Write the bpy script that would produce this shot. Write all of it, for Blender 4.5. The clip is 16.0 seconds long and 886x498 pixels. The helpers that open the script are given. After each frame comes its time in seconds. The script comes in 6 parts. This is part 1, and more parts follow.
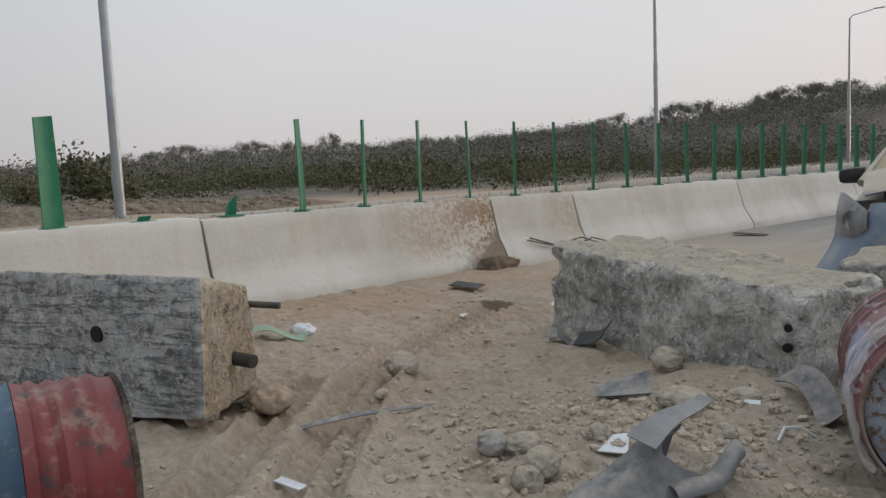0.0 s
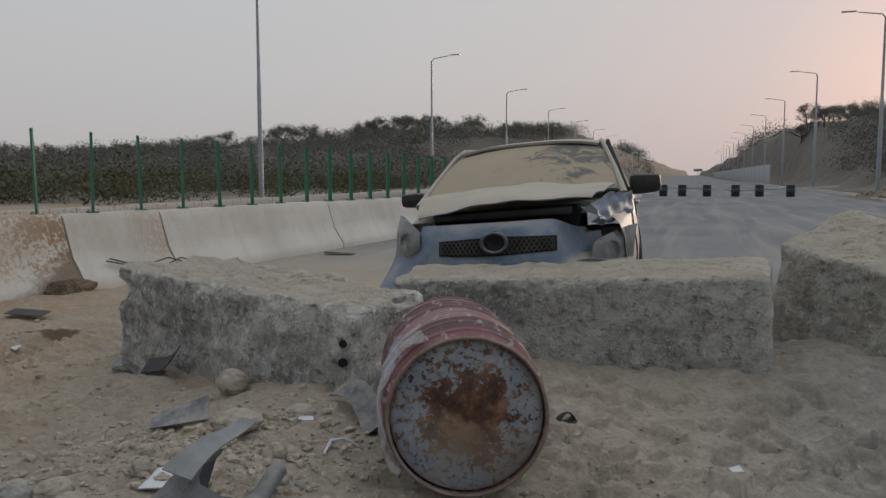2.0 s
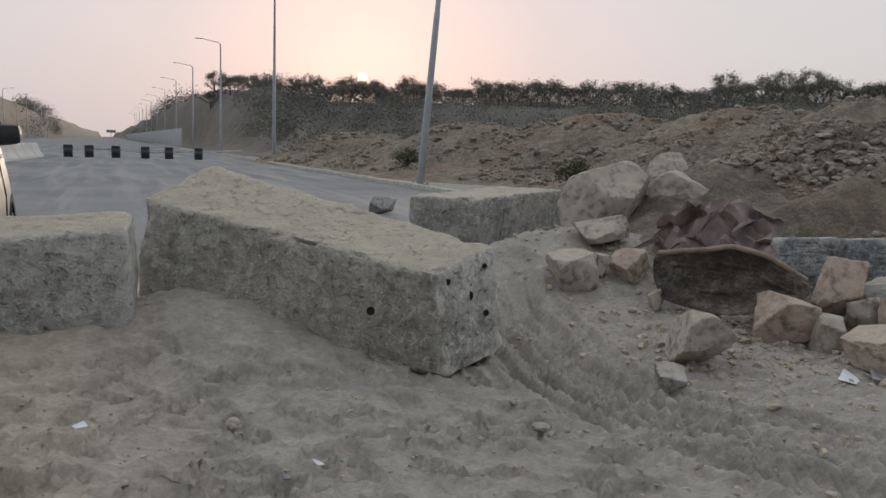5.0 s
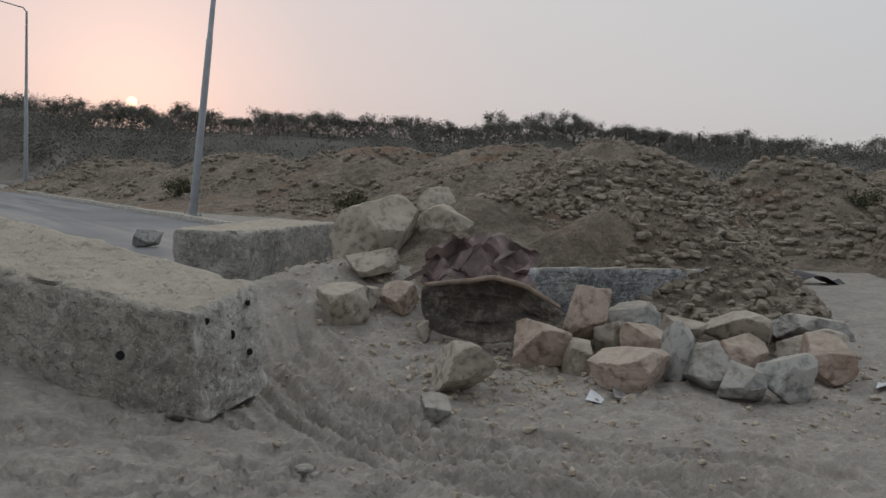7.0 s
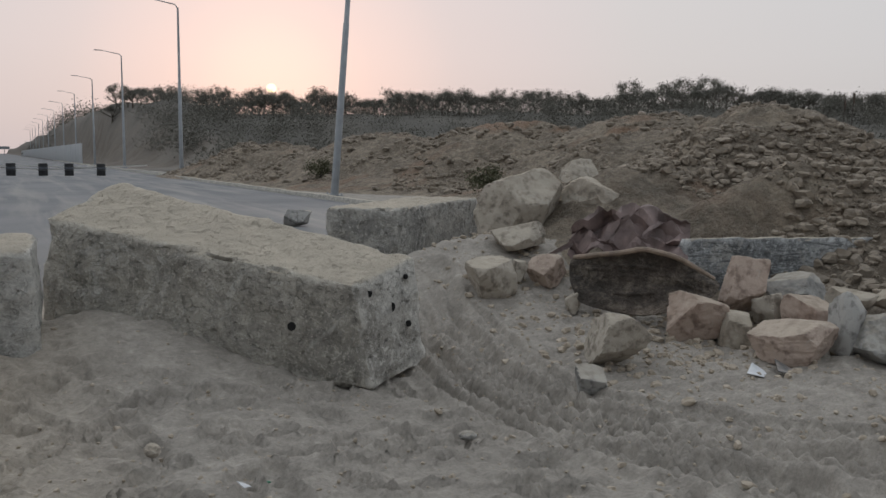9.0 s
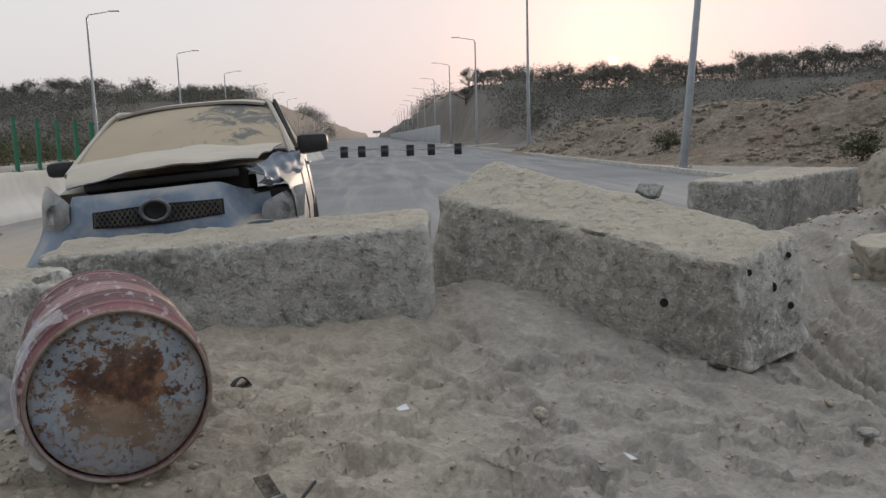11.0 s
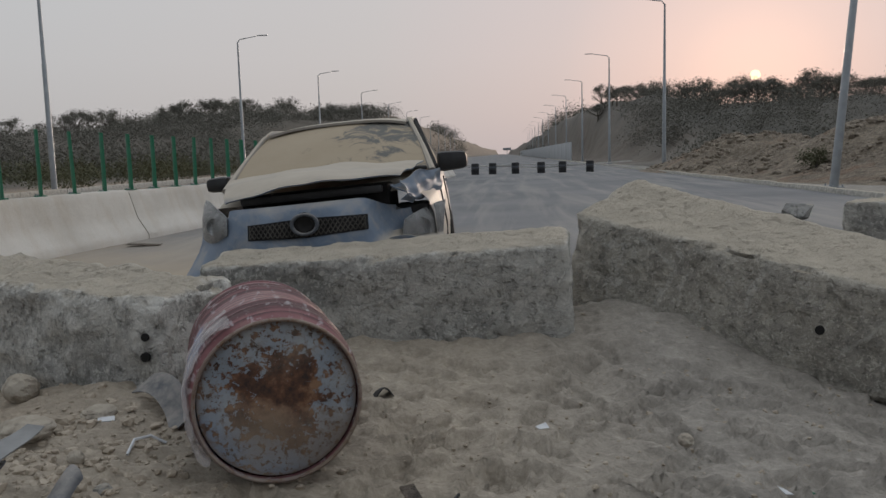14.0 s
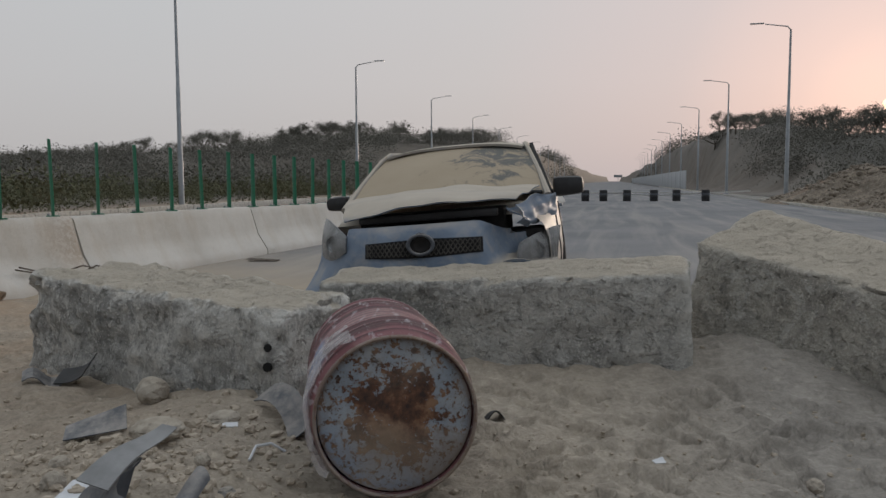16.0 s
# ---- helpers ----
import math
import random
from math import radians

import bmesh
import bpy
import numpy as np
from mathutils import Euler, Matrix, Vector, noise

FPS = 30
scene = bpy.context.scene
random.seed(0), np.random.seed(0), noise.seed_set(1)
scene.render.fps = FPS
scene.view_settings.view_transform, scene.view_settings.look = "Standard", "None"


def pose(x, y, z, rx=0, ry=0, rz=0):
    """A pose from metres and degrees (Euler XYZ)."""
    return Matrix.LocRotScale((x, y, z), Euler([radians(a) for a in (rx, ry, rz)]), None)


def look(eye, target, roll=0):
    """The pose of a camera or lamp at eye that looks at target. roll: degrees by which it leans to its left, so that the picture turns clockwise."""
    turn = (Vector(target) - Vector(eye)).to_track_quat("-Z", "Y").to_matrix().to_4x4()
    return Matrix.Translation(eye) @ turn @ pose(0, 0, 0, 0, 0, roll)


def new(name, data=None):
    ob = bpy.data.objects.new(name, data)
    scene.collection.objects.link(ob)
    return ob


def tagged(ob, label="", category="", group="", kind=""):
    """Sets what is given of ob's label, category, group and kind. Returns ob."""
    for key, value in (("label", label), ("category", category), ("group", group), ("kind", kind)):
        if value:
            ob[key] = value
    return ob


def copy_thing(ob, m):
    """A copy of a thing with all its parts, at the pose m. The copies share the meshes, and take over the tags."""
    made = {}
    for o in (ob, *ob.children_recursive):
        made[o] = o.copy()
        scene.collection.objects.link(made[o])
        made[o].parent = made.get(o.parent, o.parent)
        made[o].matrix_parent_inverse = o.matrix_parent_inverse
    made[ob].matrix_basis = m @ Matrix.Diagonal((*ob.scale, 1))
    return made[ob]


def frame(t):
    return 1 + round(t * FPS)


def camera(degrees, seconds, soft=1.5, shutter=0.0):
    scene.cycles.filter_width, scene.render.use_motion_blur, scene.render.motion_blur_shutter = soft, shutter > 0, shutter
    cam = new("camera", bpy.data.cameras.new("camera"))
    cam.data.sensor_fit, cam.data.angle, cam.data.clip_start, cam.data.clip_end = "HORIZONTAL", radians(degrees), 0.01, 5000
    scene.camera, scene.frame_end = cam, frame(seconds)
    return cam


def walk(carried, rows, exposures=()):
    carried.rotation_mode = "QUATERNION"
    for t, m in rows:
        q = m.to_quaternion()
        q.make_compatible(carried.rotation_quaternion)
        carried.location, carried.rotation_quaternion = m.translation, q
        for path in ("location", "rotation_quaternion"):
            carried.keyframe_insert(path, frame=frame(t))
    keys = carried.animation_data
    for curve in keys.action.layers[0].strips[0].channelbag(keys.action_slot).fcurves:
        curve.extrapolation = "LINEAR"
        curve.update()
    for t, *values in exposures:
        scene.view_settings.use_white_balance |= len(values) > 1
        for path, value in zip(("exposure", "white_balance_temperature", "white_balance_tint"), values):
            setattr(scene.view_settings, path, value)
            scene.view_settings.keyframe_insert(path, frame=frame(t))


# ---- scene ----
cam = camera(58.3, 16.0)
METRES, EYE, TILT, LEAN, TURN = 1.19, 1.17, -6.0, 2.5, 45.0
ROWS = [
    (0.0, 0.0, 0.0, 0.0, 0.0, 0.0, -0.0),
    (0.5, 0.0052, 0.0022, -0.0009, 1.39, -0.08, -0.09),
    (1.0, 0.0751, 0.0177, 0.002, -5.24, 0.12, -0.06),
    (1.5, 0.148, 0.0138, 0.0126, -17.77, 0.75, 0.37),
    (2.0, 0.1949, -0.0023, 0.0085, -27.55, 1.2, 0.7),
    (2.5, 0.2399, -0.0276, 0.0039, -36.66, 1.23, 0.81),
    (3.0, 0.2788, -0.0518, -0.0046, -44.51, 1.12, 1.32),
    (3.5, 0.2965, -0.0741, -0.0061, -49.01, 0.7, 1.94),
    (4.0, 0.3225, -0.1064, -0.0183, -53.96, 0.18, 2.1),
    (4.5, 0.3574, -0.1473, -0.0438, -61.51, -1.95, 2.62),
    (7.0, 0.4374, -0.2545, -0.0314, -83.32, -1.28, 3.04),
    (7.5, 0.4495, -0.2668, -0.0372, -86.86, -1.78, 3.67),
    (8.0, 0.4298, -0.2425, -0.038, -86.56, -2.0, 3.8),
    (8.5, 0.4039, -0.2053, -0.0399, -80.52, -2.14, 4.04),
    (9.0, 0.3795, -0.1613, -0.0376, -73.87, -2.41, 4.34),
    (9.5, 0.3485, -0.111, -0.0246, -64.76, -2.01, 4.8),
    (10.0, 0.3244, -0.0752, -0.0103, -57.76, -1.47, 5.08),
    (12.5, 0.2711, -0.0199, -0.0325, -45.03, -4.11, 3.86),
    (13.0, 0.2611, -0.0184, -0.0218, -44.0, -3.93, 4.01),
    (13.5, 0.2513, -0.0186, -0.0139, -42.52, -2.1, 3.89),
    (14.0, 0.2389, -0.0148, -0.0107, -40.44, -0.52, 3.61),
    (14.5, 0.2285, -0.009, -0.0021, -38.61, 0.76, 3.58),
    (15.0, 0.2202, -0.0039, 0.0017, -36.86, 1.67, 3.21),
    (15.5, 0.2131, 0.0013, -0.0075, -35.01, 2.04, 2.38),
    (16.0, 0.2005, 0.0082, -0.0151, -32.83, 1.57, 1.48),
]
EXPOSE = [(0.0, 0.44), (0.6, 0.46), (1.5, 0.15), (2.2, 0.0), (3.2, 0.0), (4.5, 0.36), (7.0, 0.14), (8.5, 0.24), (9.5, 0.26), (12.5, 0.72), (13.0, 0.42), (13.5, 0.17), (14.5, -0.04), (15.5, -0.1), (16.0, 0.06)]
walk(cam, [(t, pose(0, 0, EYE, TILT, LEAN, TURN) @ pose(METRES * x, METRES * y, METRES * z, 90 + pitch, roll, yaw)) for t, x, y, z, yaw, pitch, roll in ROWS], EXPOSE)

# ---- sky and sun ----
SUN_AZ, SUN_EL = 16.82, 4.73
SUN_DIR = Vector((math.sin(radians(SUN_AZ)) * math.cos(radians(SUN_EL)), math.cos(radians(SUN_AZ)) * math.cos(radians(SUN_EL)), math.sin(radians(SUN_EL))))
world = bpy.data.worlds.new("dusty_evening_sky")
scene.world = world
world.use_nodes = True
wn, wl = world.node_tree.nodes, world.node_tree.links
wn.clear()
w_out, w_bg = wn.new("ShaderNodeOutputWorld"), wn.new("ShaderNodeBackground")
w_sky = wn.new("ShaderNodeTexSky")
w_sky.sky_type, w_sky.sun_disc = "NISHITA", False
w_sky.sun_elevation, w_sky.sun_rotation = radians(SUN_EL), radians(SUN_AZ)
w_sky.dust_density, w_sky.air_density = 4.0, 1.0
w_tc = wn.new("ShaderNodeTexCoord")
w_sep = wn.new("ShaderNodeSeparateXYZ")
w_ramp = wn.new("ShaderNodeValToRGB")
els = w_ramp.color_ramp.elements
els[0].position, els[0].color = 0.0, (0.46, 0.44, 0.435, 1)
els[1].position, els[1].color = 1.0, (0.84, 0.90, 0.95, 1)
e = els.new(0.12); e.color = (0.51, 0.505, 0.51, 1)
e = els.new(0.35); e.color = (0.535, 0.56, 0.58, 1)
e = els.new(0.60); e.color = (0.71, 0.75, 0.79, 1)
w_dot = wn.new("ShaderNodeVectorMath"); w_dot.operation = "DOT_PRODUCT"; w_dot.inputs[1].default_value = SUN_DIR
w_glow = wn.new("ShaderNodeValToRGB")
g = w_glow.color_ramp.elements
g[0].position, g[0].color = 0.66, (0, 0, 0, 1)
g[1].position, g[1].color = 1.0, (0.36, 0.125, 0.07, 1)
e = g.new(0.90); e.color = (0.03, 0.006, 0.0, 1)
e = g.new(0.975); e.color = (0.08, 0.010, 0.008, 1)
e = g.new(0.995); e.color = (0.20, 0.050, 0.030, 1)
w_add = wn.new("ShaderNodeMixRGB"); w_add.blend_type = "ADD"; w_add.inputs[0].default_value = 1.0
w_mix = wn.new("ShaderNodeMixRGB"); w_mix.blend_type = "ADD"; w_mix.inputs[0].default_value = 0.003
wl.new(w_tc.outputs["Generated"], w_sep.inputs[0]); wl.new(w_sep.outputs["Z"], w_ramp.inputs[0])
wl.new(w_tc.outputs["Generated"], w_dot.inputs[0]); wl.new(w_dot.outputs["Value"], w_glow.inputs[0])
wl.new(w_ramp.outputs[0], w_add.inputs[1]); wl.new(w_glow.outputs[0], w_add.inputs[2])
wl.new(w_add.outputs[0], w_mix.inputs[1]); wl.new(w_sky.outputs[0], w_mix.inputs[2])
# the hazy sky dims towards the side away from the sun
w_side = wn.new("ShaderNodeMath"); w_side.operation = "MULTIPLY_ADD"; w_side.inputs[1].default_value = w_side.inputs[2].default_value = 0.5
w_dim = wn.new("ShaderNodeValToRGB")
d = w_dim.color_ramp.elements
d[0].position, d[0].color = 0.0, (0.46, 0.48, 0.50, 1)
d[1].position, d[1].color = 0.95, (1.0, 1.0, 1.0, 1)
e = d.new(0.40); e.color = (0.74, 0.75, 0.77, 1)
e = d.new(0.62); e.color = (0.93, 0.93, 0.94, 1)
w_all = wn.new("ShaderNodeMixRGB"); w_all.blend_type = "MULTIPLY"; w_all.inputs[0].default_value = 1.0
wl.new(w_dot.outputs["Value"], w_side.inputs[0]); wl.new(w_side.outputs[0], w_dim.inputs[0])
wl.new(w_mix.outputs[0], w_all.inputs[1]); wl.new(w_dim.outputs[0], w_all.inputs[2])
wl.new(w_all.outputs[0], w_bg.inputs[0]); w_bg.inputs[1].default_value = 1.0
wl.new(w_bg.outputs[0], w_out.inputs[0])
sun = new("sun_light", bpy.data.lights.new("sun_light", "SUN"))
sun.data.energy, sun.data.angle, sun.data.color = 1.5, radians(4), (1.0, 0.80, 0.64)
sun.matrix_world = look(SUN_DIR * 100, (0, 0, 0))


# ---- materials ----
class Mat:
    """A small builder round one node material."""
    def __init__(self, name, rough=0.9, metal=0.0):
        self.m = bpy.data.materials.new(name)
        self.m.use_nodes = True
        self.n, self.l = self.m.node_tree.nodes, self.m.node_tree.links
        self.b = self.n["Principled BSDF"]
        self.b.inputs["Roughness"].default_value, self.b.inputs["Metallic"].default_value = rough, metal
        self.tc = self.n.new("ShaderNodeTexCoord")
        self.co = self.tc.outputs["Object"]

    def scaled(self, v):
        k = self.n.new("ShaderNodeMapping"); k.inputs["Scale"].default_value = v
        self.l.new(self.co, k.inputs[0])
        return k.outputs[0]

    def ridged(self, scale, detail=5.0, co=None):
        k = self.n.new("ShaderNodeTexNoise"); k.noise_type = "RIDGED_MULTIFRACTAL"
        k.inputs["Scale"].default_value, k.inputs["Detail"].default_value, k.inputs["Roughness"].default_value = scale, detail, 0.55
        k.inputs["Distortion"].default_value = 0.6
        self.l.new(co or self.co, k.inputs["Vector"])
        return k.outputs["Fac"]

    def noise(self, scale, detail=5.0, rough=0.6, co=None, warp=0.0):
        k = self.n.new("ShaderNodeTexNoise")
        k.inputs["Scale"].default_value, k.inputs["Detail"].default_value, k.inputs["Roughness"].default_value = scale, detail, rough
        k.inputs["Distortion"].default_value = warp
        self.l.new(co or self.co, k.inputs["Vector"])
        return k.outputs["Fac"]

    def voronoi(self, scale, feature="F1", out="Distance"):
        k = self.n.new("ShaderNodeTexVoronoi"); k.feature = feature
        k.inputs["Scale"].default_value = scale
        self.l.new(self.co, k.inputs["Vector"])
        return k.outputs[out]

    def ramp(self, fac, *stops):
        k = self.n.new("ShaderNodeValToRGB")
        el = k.color_ramp.elements
        el[0].position, el[1].position = stops[0][0], stops[-1][0]
        for p, _ in stops[1:-1]:
            el.new(p)
        for q, (_, c) in zip(sorted(el, key=lambda q: q.position), stops):
            q.color = (c, c, c, 1) if isinstance(c, (int, float)) else (*c, 1)
        self.l.new(fac, k.inputs[0])
        return k.outputs[0]

    def mix(self, fac, a, b, mode="MIX"):
        k = self.n.new("ShaderNodeMixRGB"); k.blend_type = mode
        for s, v in zip(k.inputs, (fac, a, b)):
            if isinstance(v, (int, float)):
                s.default_value = v if s.type == "VALUE" else (v, v, v, 1)
            elif isinstance(v, tuple):
                s.default_value = (*v, 1)
            else:
                self.l.new(v, s)
        return k.outputs[0]

    def math(self, op, a, b=0.0):
        k = self.n.new("ShaderNodeMath"); k.operation = op
        for s, v in zip(k.inputs, (a, b)):
            if isinstance(v, (int, float)):
                s.default_value = v
            else:
                self.l.new(v, s)
        return k.outputs[0]

    def up(self, lo=0.35, hi=0.85):
        """1 where the surface faces up, where dust can lie."""
        geo = self.n.new("ShaderNodeNewGeometry"); sep = self.n.new("ShaderNodeSeparateXYZ")
        self.l.new(geo.outputs["Normal"], sep.inputs[0])
        return self.ramp(sep.outputs["Z"], (lo, 0.0), (hi, 1.0))

    def random(self):
        return self.n.new("ShaderNodeObjectInfo").outputs["Random"]

    def island(self):
        return self.n.new("ShaderNodeNewGeometry").outputs["Random Per Island"]

    def axis(self, which):
        sep = self.n.new("ShaderNodeSeparateXYZ"); self.l.new(self.co, sep.inputs[0])
        return sep.outputs[which]

    def put(self, colour, bump=None, strength=0.3, dist=0.01, rough=None):
        self.l.new(colour, self.b.inputs["Base Color"])
        if bump is not None:
            k = self.n.new("ShaderNodeBump")
            k.inputs["Strength"].default_value, k.inputs["Distance"].default_value = strength, dist
            self.l.new(bump, k.inputs["Height"]); self.l.new(k.outputs[0], self.b.inputs["Normal"])
        if rough is not None:
            self.l.new(rough, self.b.inputs["Roughness"])
        return self.m


def m_plain(name, c, rough=0.7, metal=0.0, vary=0.25, scale=12.0, bump=0.1):
    k = Mat(name, rough, metal)
    n = k.noise(scale, 6)
    col = k.ramp(n, (0.3, tuple(v * (1 - vary) for v in c)), (0.7, tuple(min(1, v * (1 + vary)) for v in c)))
    return k.put(col, k.noise(scale * 6, 4), bump, 0.004)


def m_sand():
    k = Mat("sand", 0.95)
    big, mid, fine = k.noise(0.45, 5), k.noise(3.2, 6, 0.65), k.noise(60, 4, 0.7)
    col = k.ramp(big, (0.40, (0.35, 0.295, 0.23)), (0.60, (0.47, 0.405, 0.325)))
    col = k.mix(k.ramp(mid, (0.44, 0.0), (0.64, 0.28)), col, (0.33, 0.28, 0.22))
    col = k.mix(k.ramp(fine, (0.3, 0.0), (0.8, 0.45)), col, (0.52, 0.445, 0.36))
    # redder damp earth towards the old barrier, greyer dust further right
    red = k.math("MULTIPLY", k.ramp(k.math("MULTIPLY", k.axis("X"), -0.1), (0.15, 0.0), (0.45, 1.0)), k.ramp(k.noise(0.8, 4), (0.4, 0.15), (0.6, 0.9)))
    col = k.mix(red, col, (0.43, 0.305, 0.205))
    grey = k.ramp(k.math("MULTIPLY", k.axis("X"), 0.1), (-0.15, 0.0), (0.1, 0.85))
    col = k.mix(grey, col, k.mix(k.ramp(mid, (0.42, 0.0), (0.6, 1.0)), (0.40, 0.365, 0.325), (0.32, 0.292, 0.26)))
    field = k.math("MAXIMUM", k.ramp(k.math("MULTIPLY", k.axis("X"), -0.01), (0.20, 0.0), (0.27, 0.85)), k.math("MULTIPLY", k.ramp(k.math("MULTIPLY", k.axis("Y"), 0.01), (0.42, 0.0), (0.52, 0.9)), k.ramp(k.math("MULTIPLY", k.axis("X"), 0.1), (0.98, 0.0), (1.2, 1.0))))
    # blotches of tone stand in for relief that soft light leaves flat
    col = k.mix(1.0, col, k.ramp(k.noise(10, 9, 0.8, warp=0.4), (0.36, 0.80), (0.5, 1.0), (0.62, 1.12)), "MULTIPLY")
    # bare cut slopes on both sides of the road further on
    side = k.math("ABSOLUTE", k.math("ADD", k.axis("X"), 4.3))
    cut = k.math("MULTIPLY", k.ramp(k.math("MULTIPLY", k.math("ADD", side, k.math("MULTIPLY", k.noise(0.1, 5), 14.0)), 0.01), (0.26, 1.0), (0.32, 0.0)), k.ramp(k.math("MULTIPLY", k.axis("Y"), 0.01), (0.6, 0.0), (0.8, 1.0)))
    scrub = k.math("MAXIMUM", field, k.ramp(k.math("MULTIPLY", k.axis("Z"), 0.2), (0.1, 0.0), (0.25, 0.85)))
    col = k.mix(cut, col, k.ramp(k.noise(0.25, 7, 0.7), (0.4, (0.125, 0.105, 0.085)), (0.6, (0.20, 0.168, 0.138))))
    scrub = k.math("MULTIPLY", scrub, k.math("SUBTRACT", 1.0, k.math("MULTIPLY", cut, 0.9)))
    col = k.mix(scrub, col, k.ramp(k.noise(0.12, 6), (0.4, (0.062, 0.059, 0.05)), (0.7, (0.105, 0.094, 0.078))))
    px, py = k.math("MULTIPLY", k.math("ADD", k.axis("X"), 4.37), 2.6), k.math("MULTIPLY", k.math("ADD", k.axis("Y"), -4.85), 5.0)
    damp = k.math("ADD", k.math("ADD", k.math("MULTIPLY", px, px), k.math("MULTIPLY", py, py)), k.math("MULTIPLY", k.noise(5, 4), 0.8))
    col = k.mix(k.ramp(damp, (0.75, 0.85), (1.0, 0.0)), col, (0.15, 0.10, 0.065))
    crust = k.ridged(14.0, 8, k.scaled((1.0, 1.6, 1.0)))
    # relief shading painted in: ridge crests lighter, hollows darker
    col = k.mix(1.0, col, k.ramp(crust, (0.15, 0.82), (0.5, 1.0), (0.9, 1.12)), "MULTIPLY")
    # fine light and dark grain painted in for shading on small bumps
    relief_grain = k.noise(34, 9, 0.82, co=k.scaled((1.0, 1.5, 1.0)), warp=0.3)
    col = k.mix(1.0, col, k.ramp(relief_grain, (0.37, 0.80), (0.46, 0.98), (0.55, 1.06), (0.65, 1.25)), "MULTIPLY")
    flakes = k.ramp(k.noise(16, 6, 0.7, co=k.scaled((1.0, 1.5, 1.0)), warp=0.8), (0.44, 0.0), (0.49, 0.55), (0.56, 0.62), (0.60, 1.0))
    h = k.math("ADD", k.math("MULTIPLY", k.noise(14, 8, 0.72), 0.6), k.math("ADD", k.math("MULTIPLY", crust, 0.4), k.math("ADD", k.math("MULTIPLY", k.noise(70, 4, 0.6), 0.14), k.math("MULTIPLY", flakes, 0.12))))
    return k.put(col, h, 0.75, 0.032)


def m_earth(name, a, b, stones=(0.33, 0.28, 0.22)):
    k = Mat(name, 0.95)
    col = k.ramp(k.noise(0.9, 6), (0.40, a), (0.60, b))
    col = k.mix(k.ramp(k.noise(9, 8, 0.75), (0.48, 0.0), (0.62, 0.75)), col, stones)
    col = k.mix(1.0, col, k.ramp(k.noise(4, 8, 0.75), (0.38, 0.6), (0.6, 1.2)), "MULTIPLY")
    col = k.mix(k.ramp(k.noise(0.3, 4, warp=1.0), (0.55, 0.0), (0.68, 0.55)), col, (0.27, 0.15, 0.09))
    h = k.math("ADD", k.noise(6, 7, 0.7), k.math("MULTIPLY", k.noise(30, 4), 0.4))
    return k.put(col, h, 1.0, 0.16)


def m_asphalt():
    k = Mat("dusty_asphalt", 0.9)
    col = k.ramp(k.noise(0.25, 6), (0.4, (0.135, 0.14, 0.15)), (0.6, (0.19, 0.19, 0.195)))
    col = k.mix(k.ramp(k.noise(1.0, 6, co=k.scaled((1.6, 0.12, 1)), warp=0.6), (0.46, 0.0), (0.66, 0.7)), col, (0.29, 0.275, 0.255))
    # blown sand over the stretch behind the blocks
    near = k.ramp(k.math("ADD", k.math("MULTIPLY", k.axis("Y"), 0.05), k.math("MULTIPLY", k.noise(0.7, 4), 0.25)), (0.45, 0.9), (0.8, 0.0))
    leftw = k.ramp(k.math("MULTIPLY", k.axis("X"), -0.1), (-0.35, 0.15), (0.2, 1.0))
    col = k.mix(k.math("MULTIPLY", near, leftw), col, (0.42, 0.335, 0.235))
    return k.put(col, k.noise(45, 5), 0.35, 0.01)


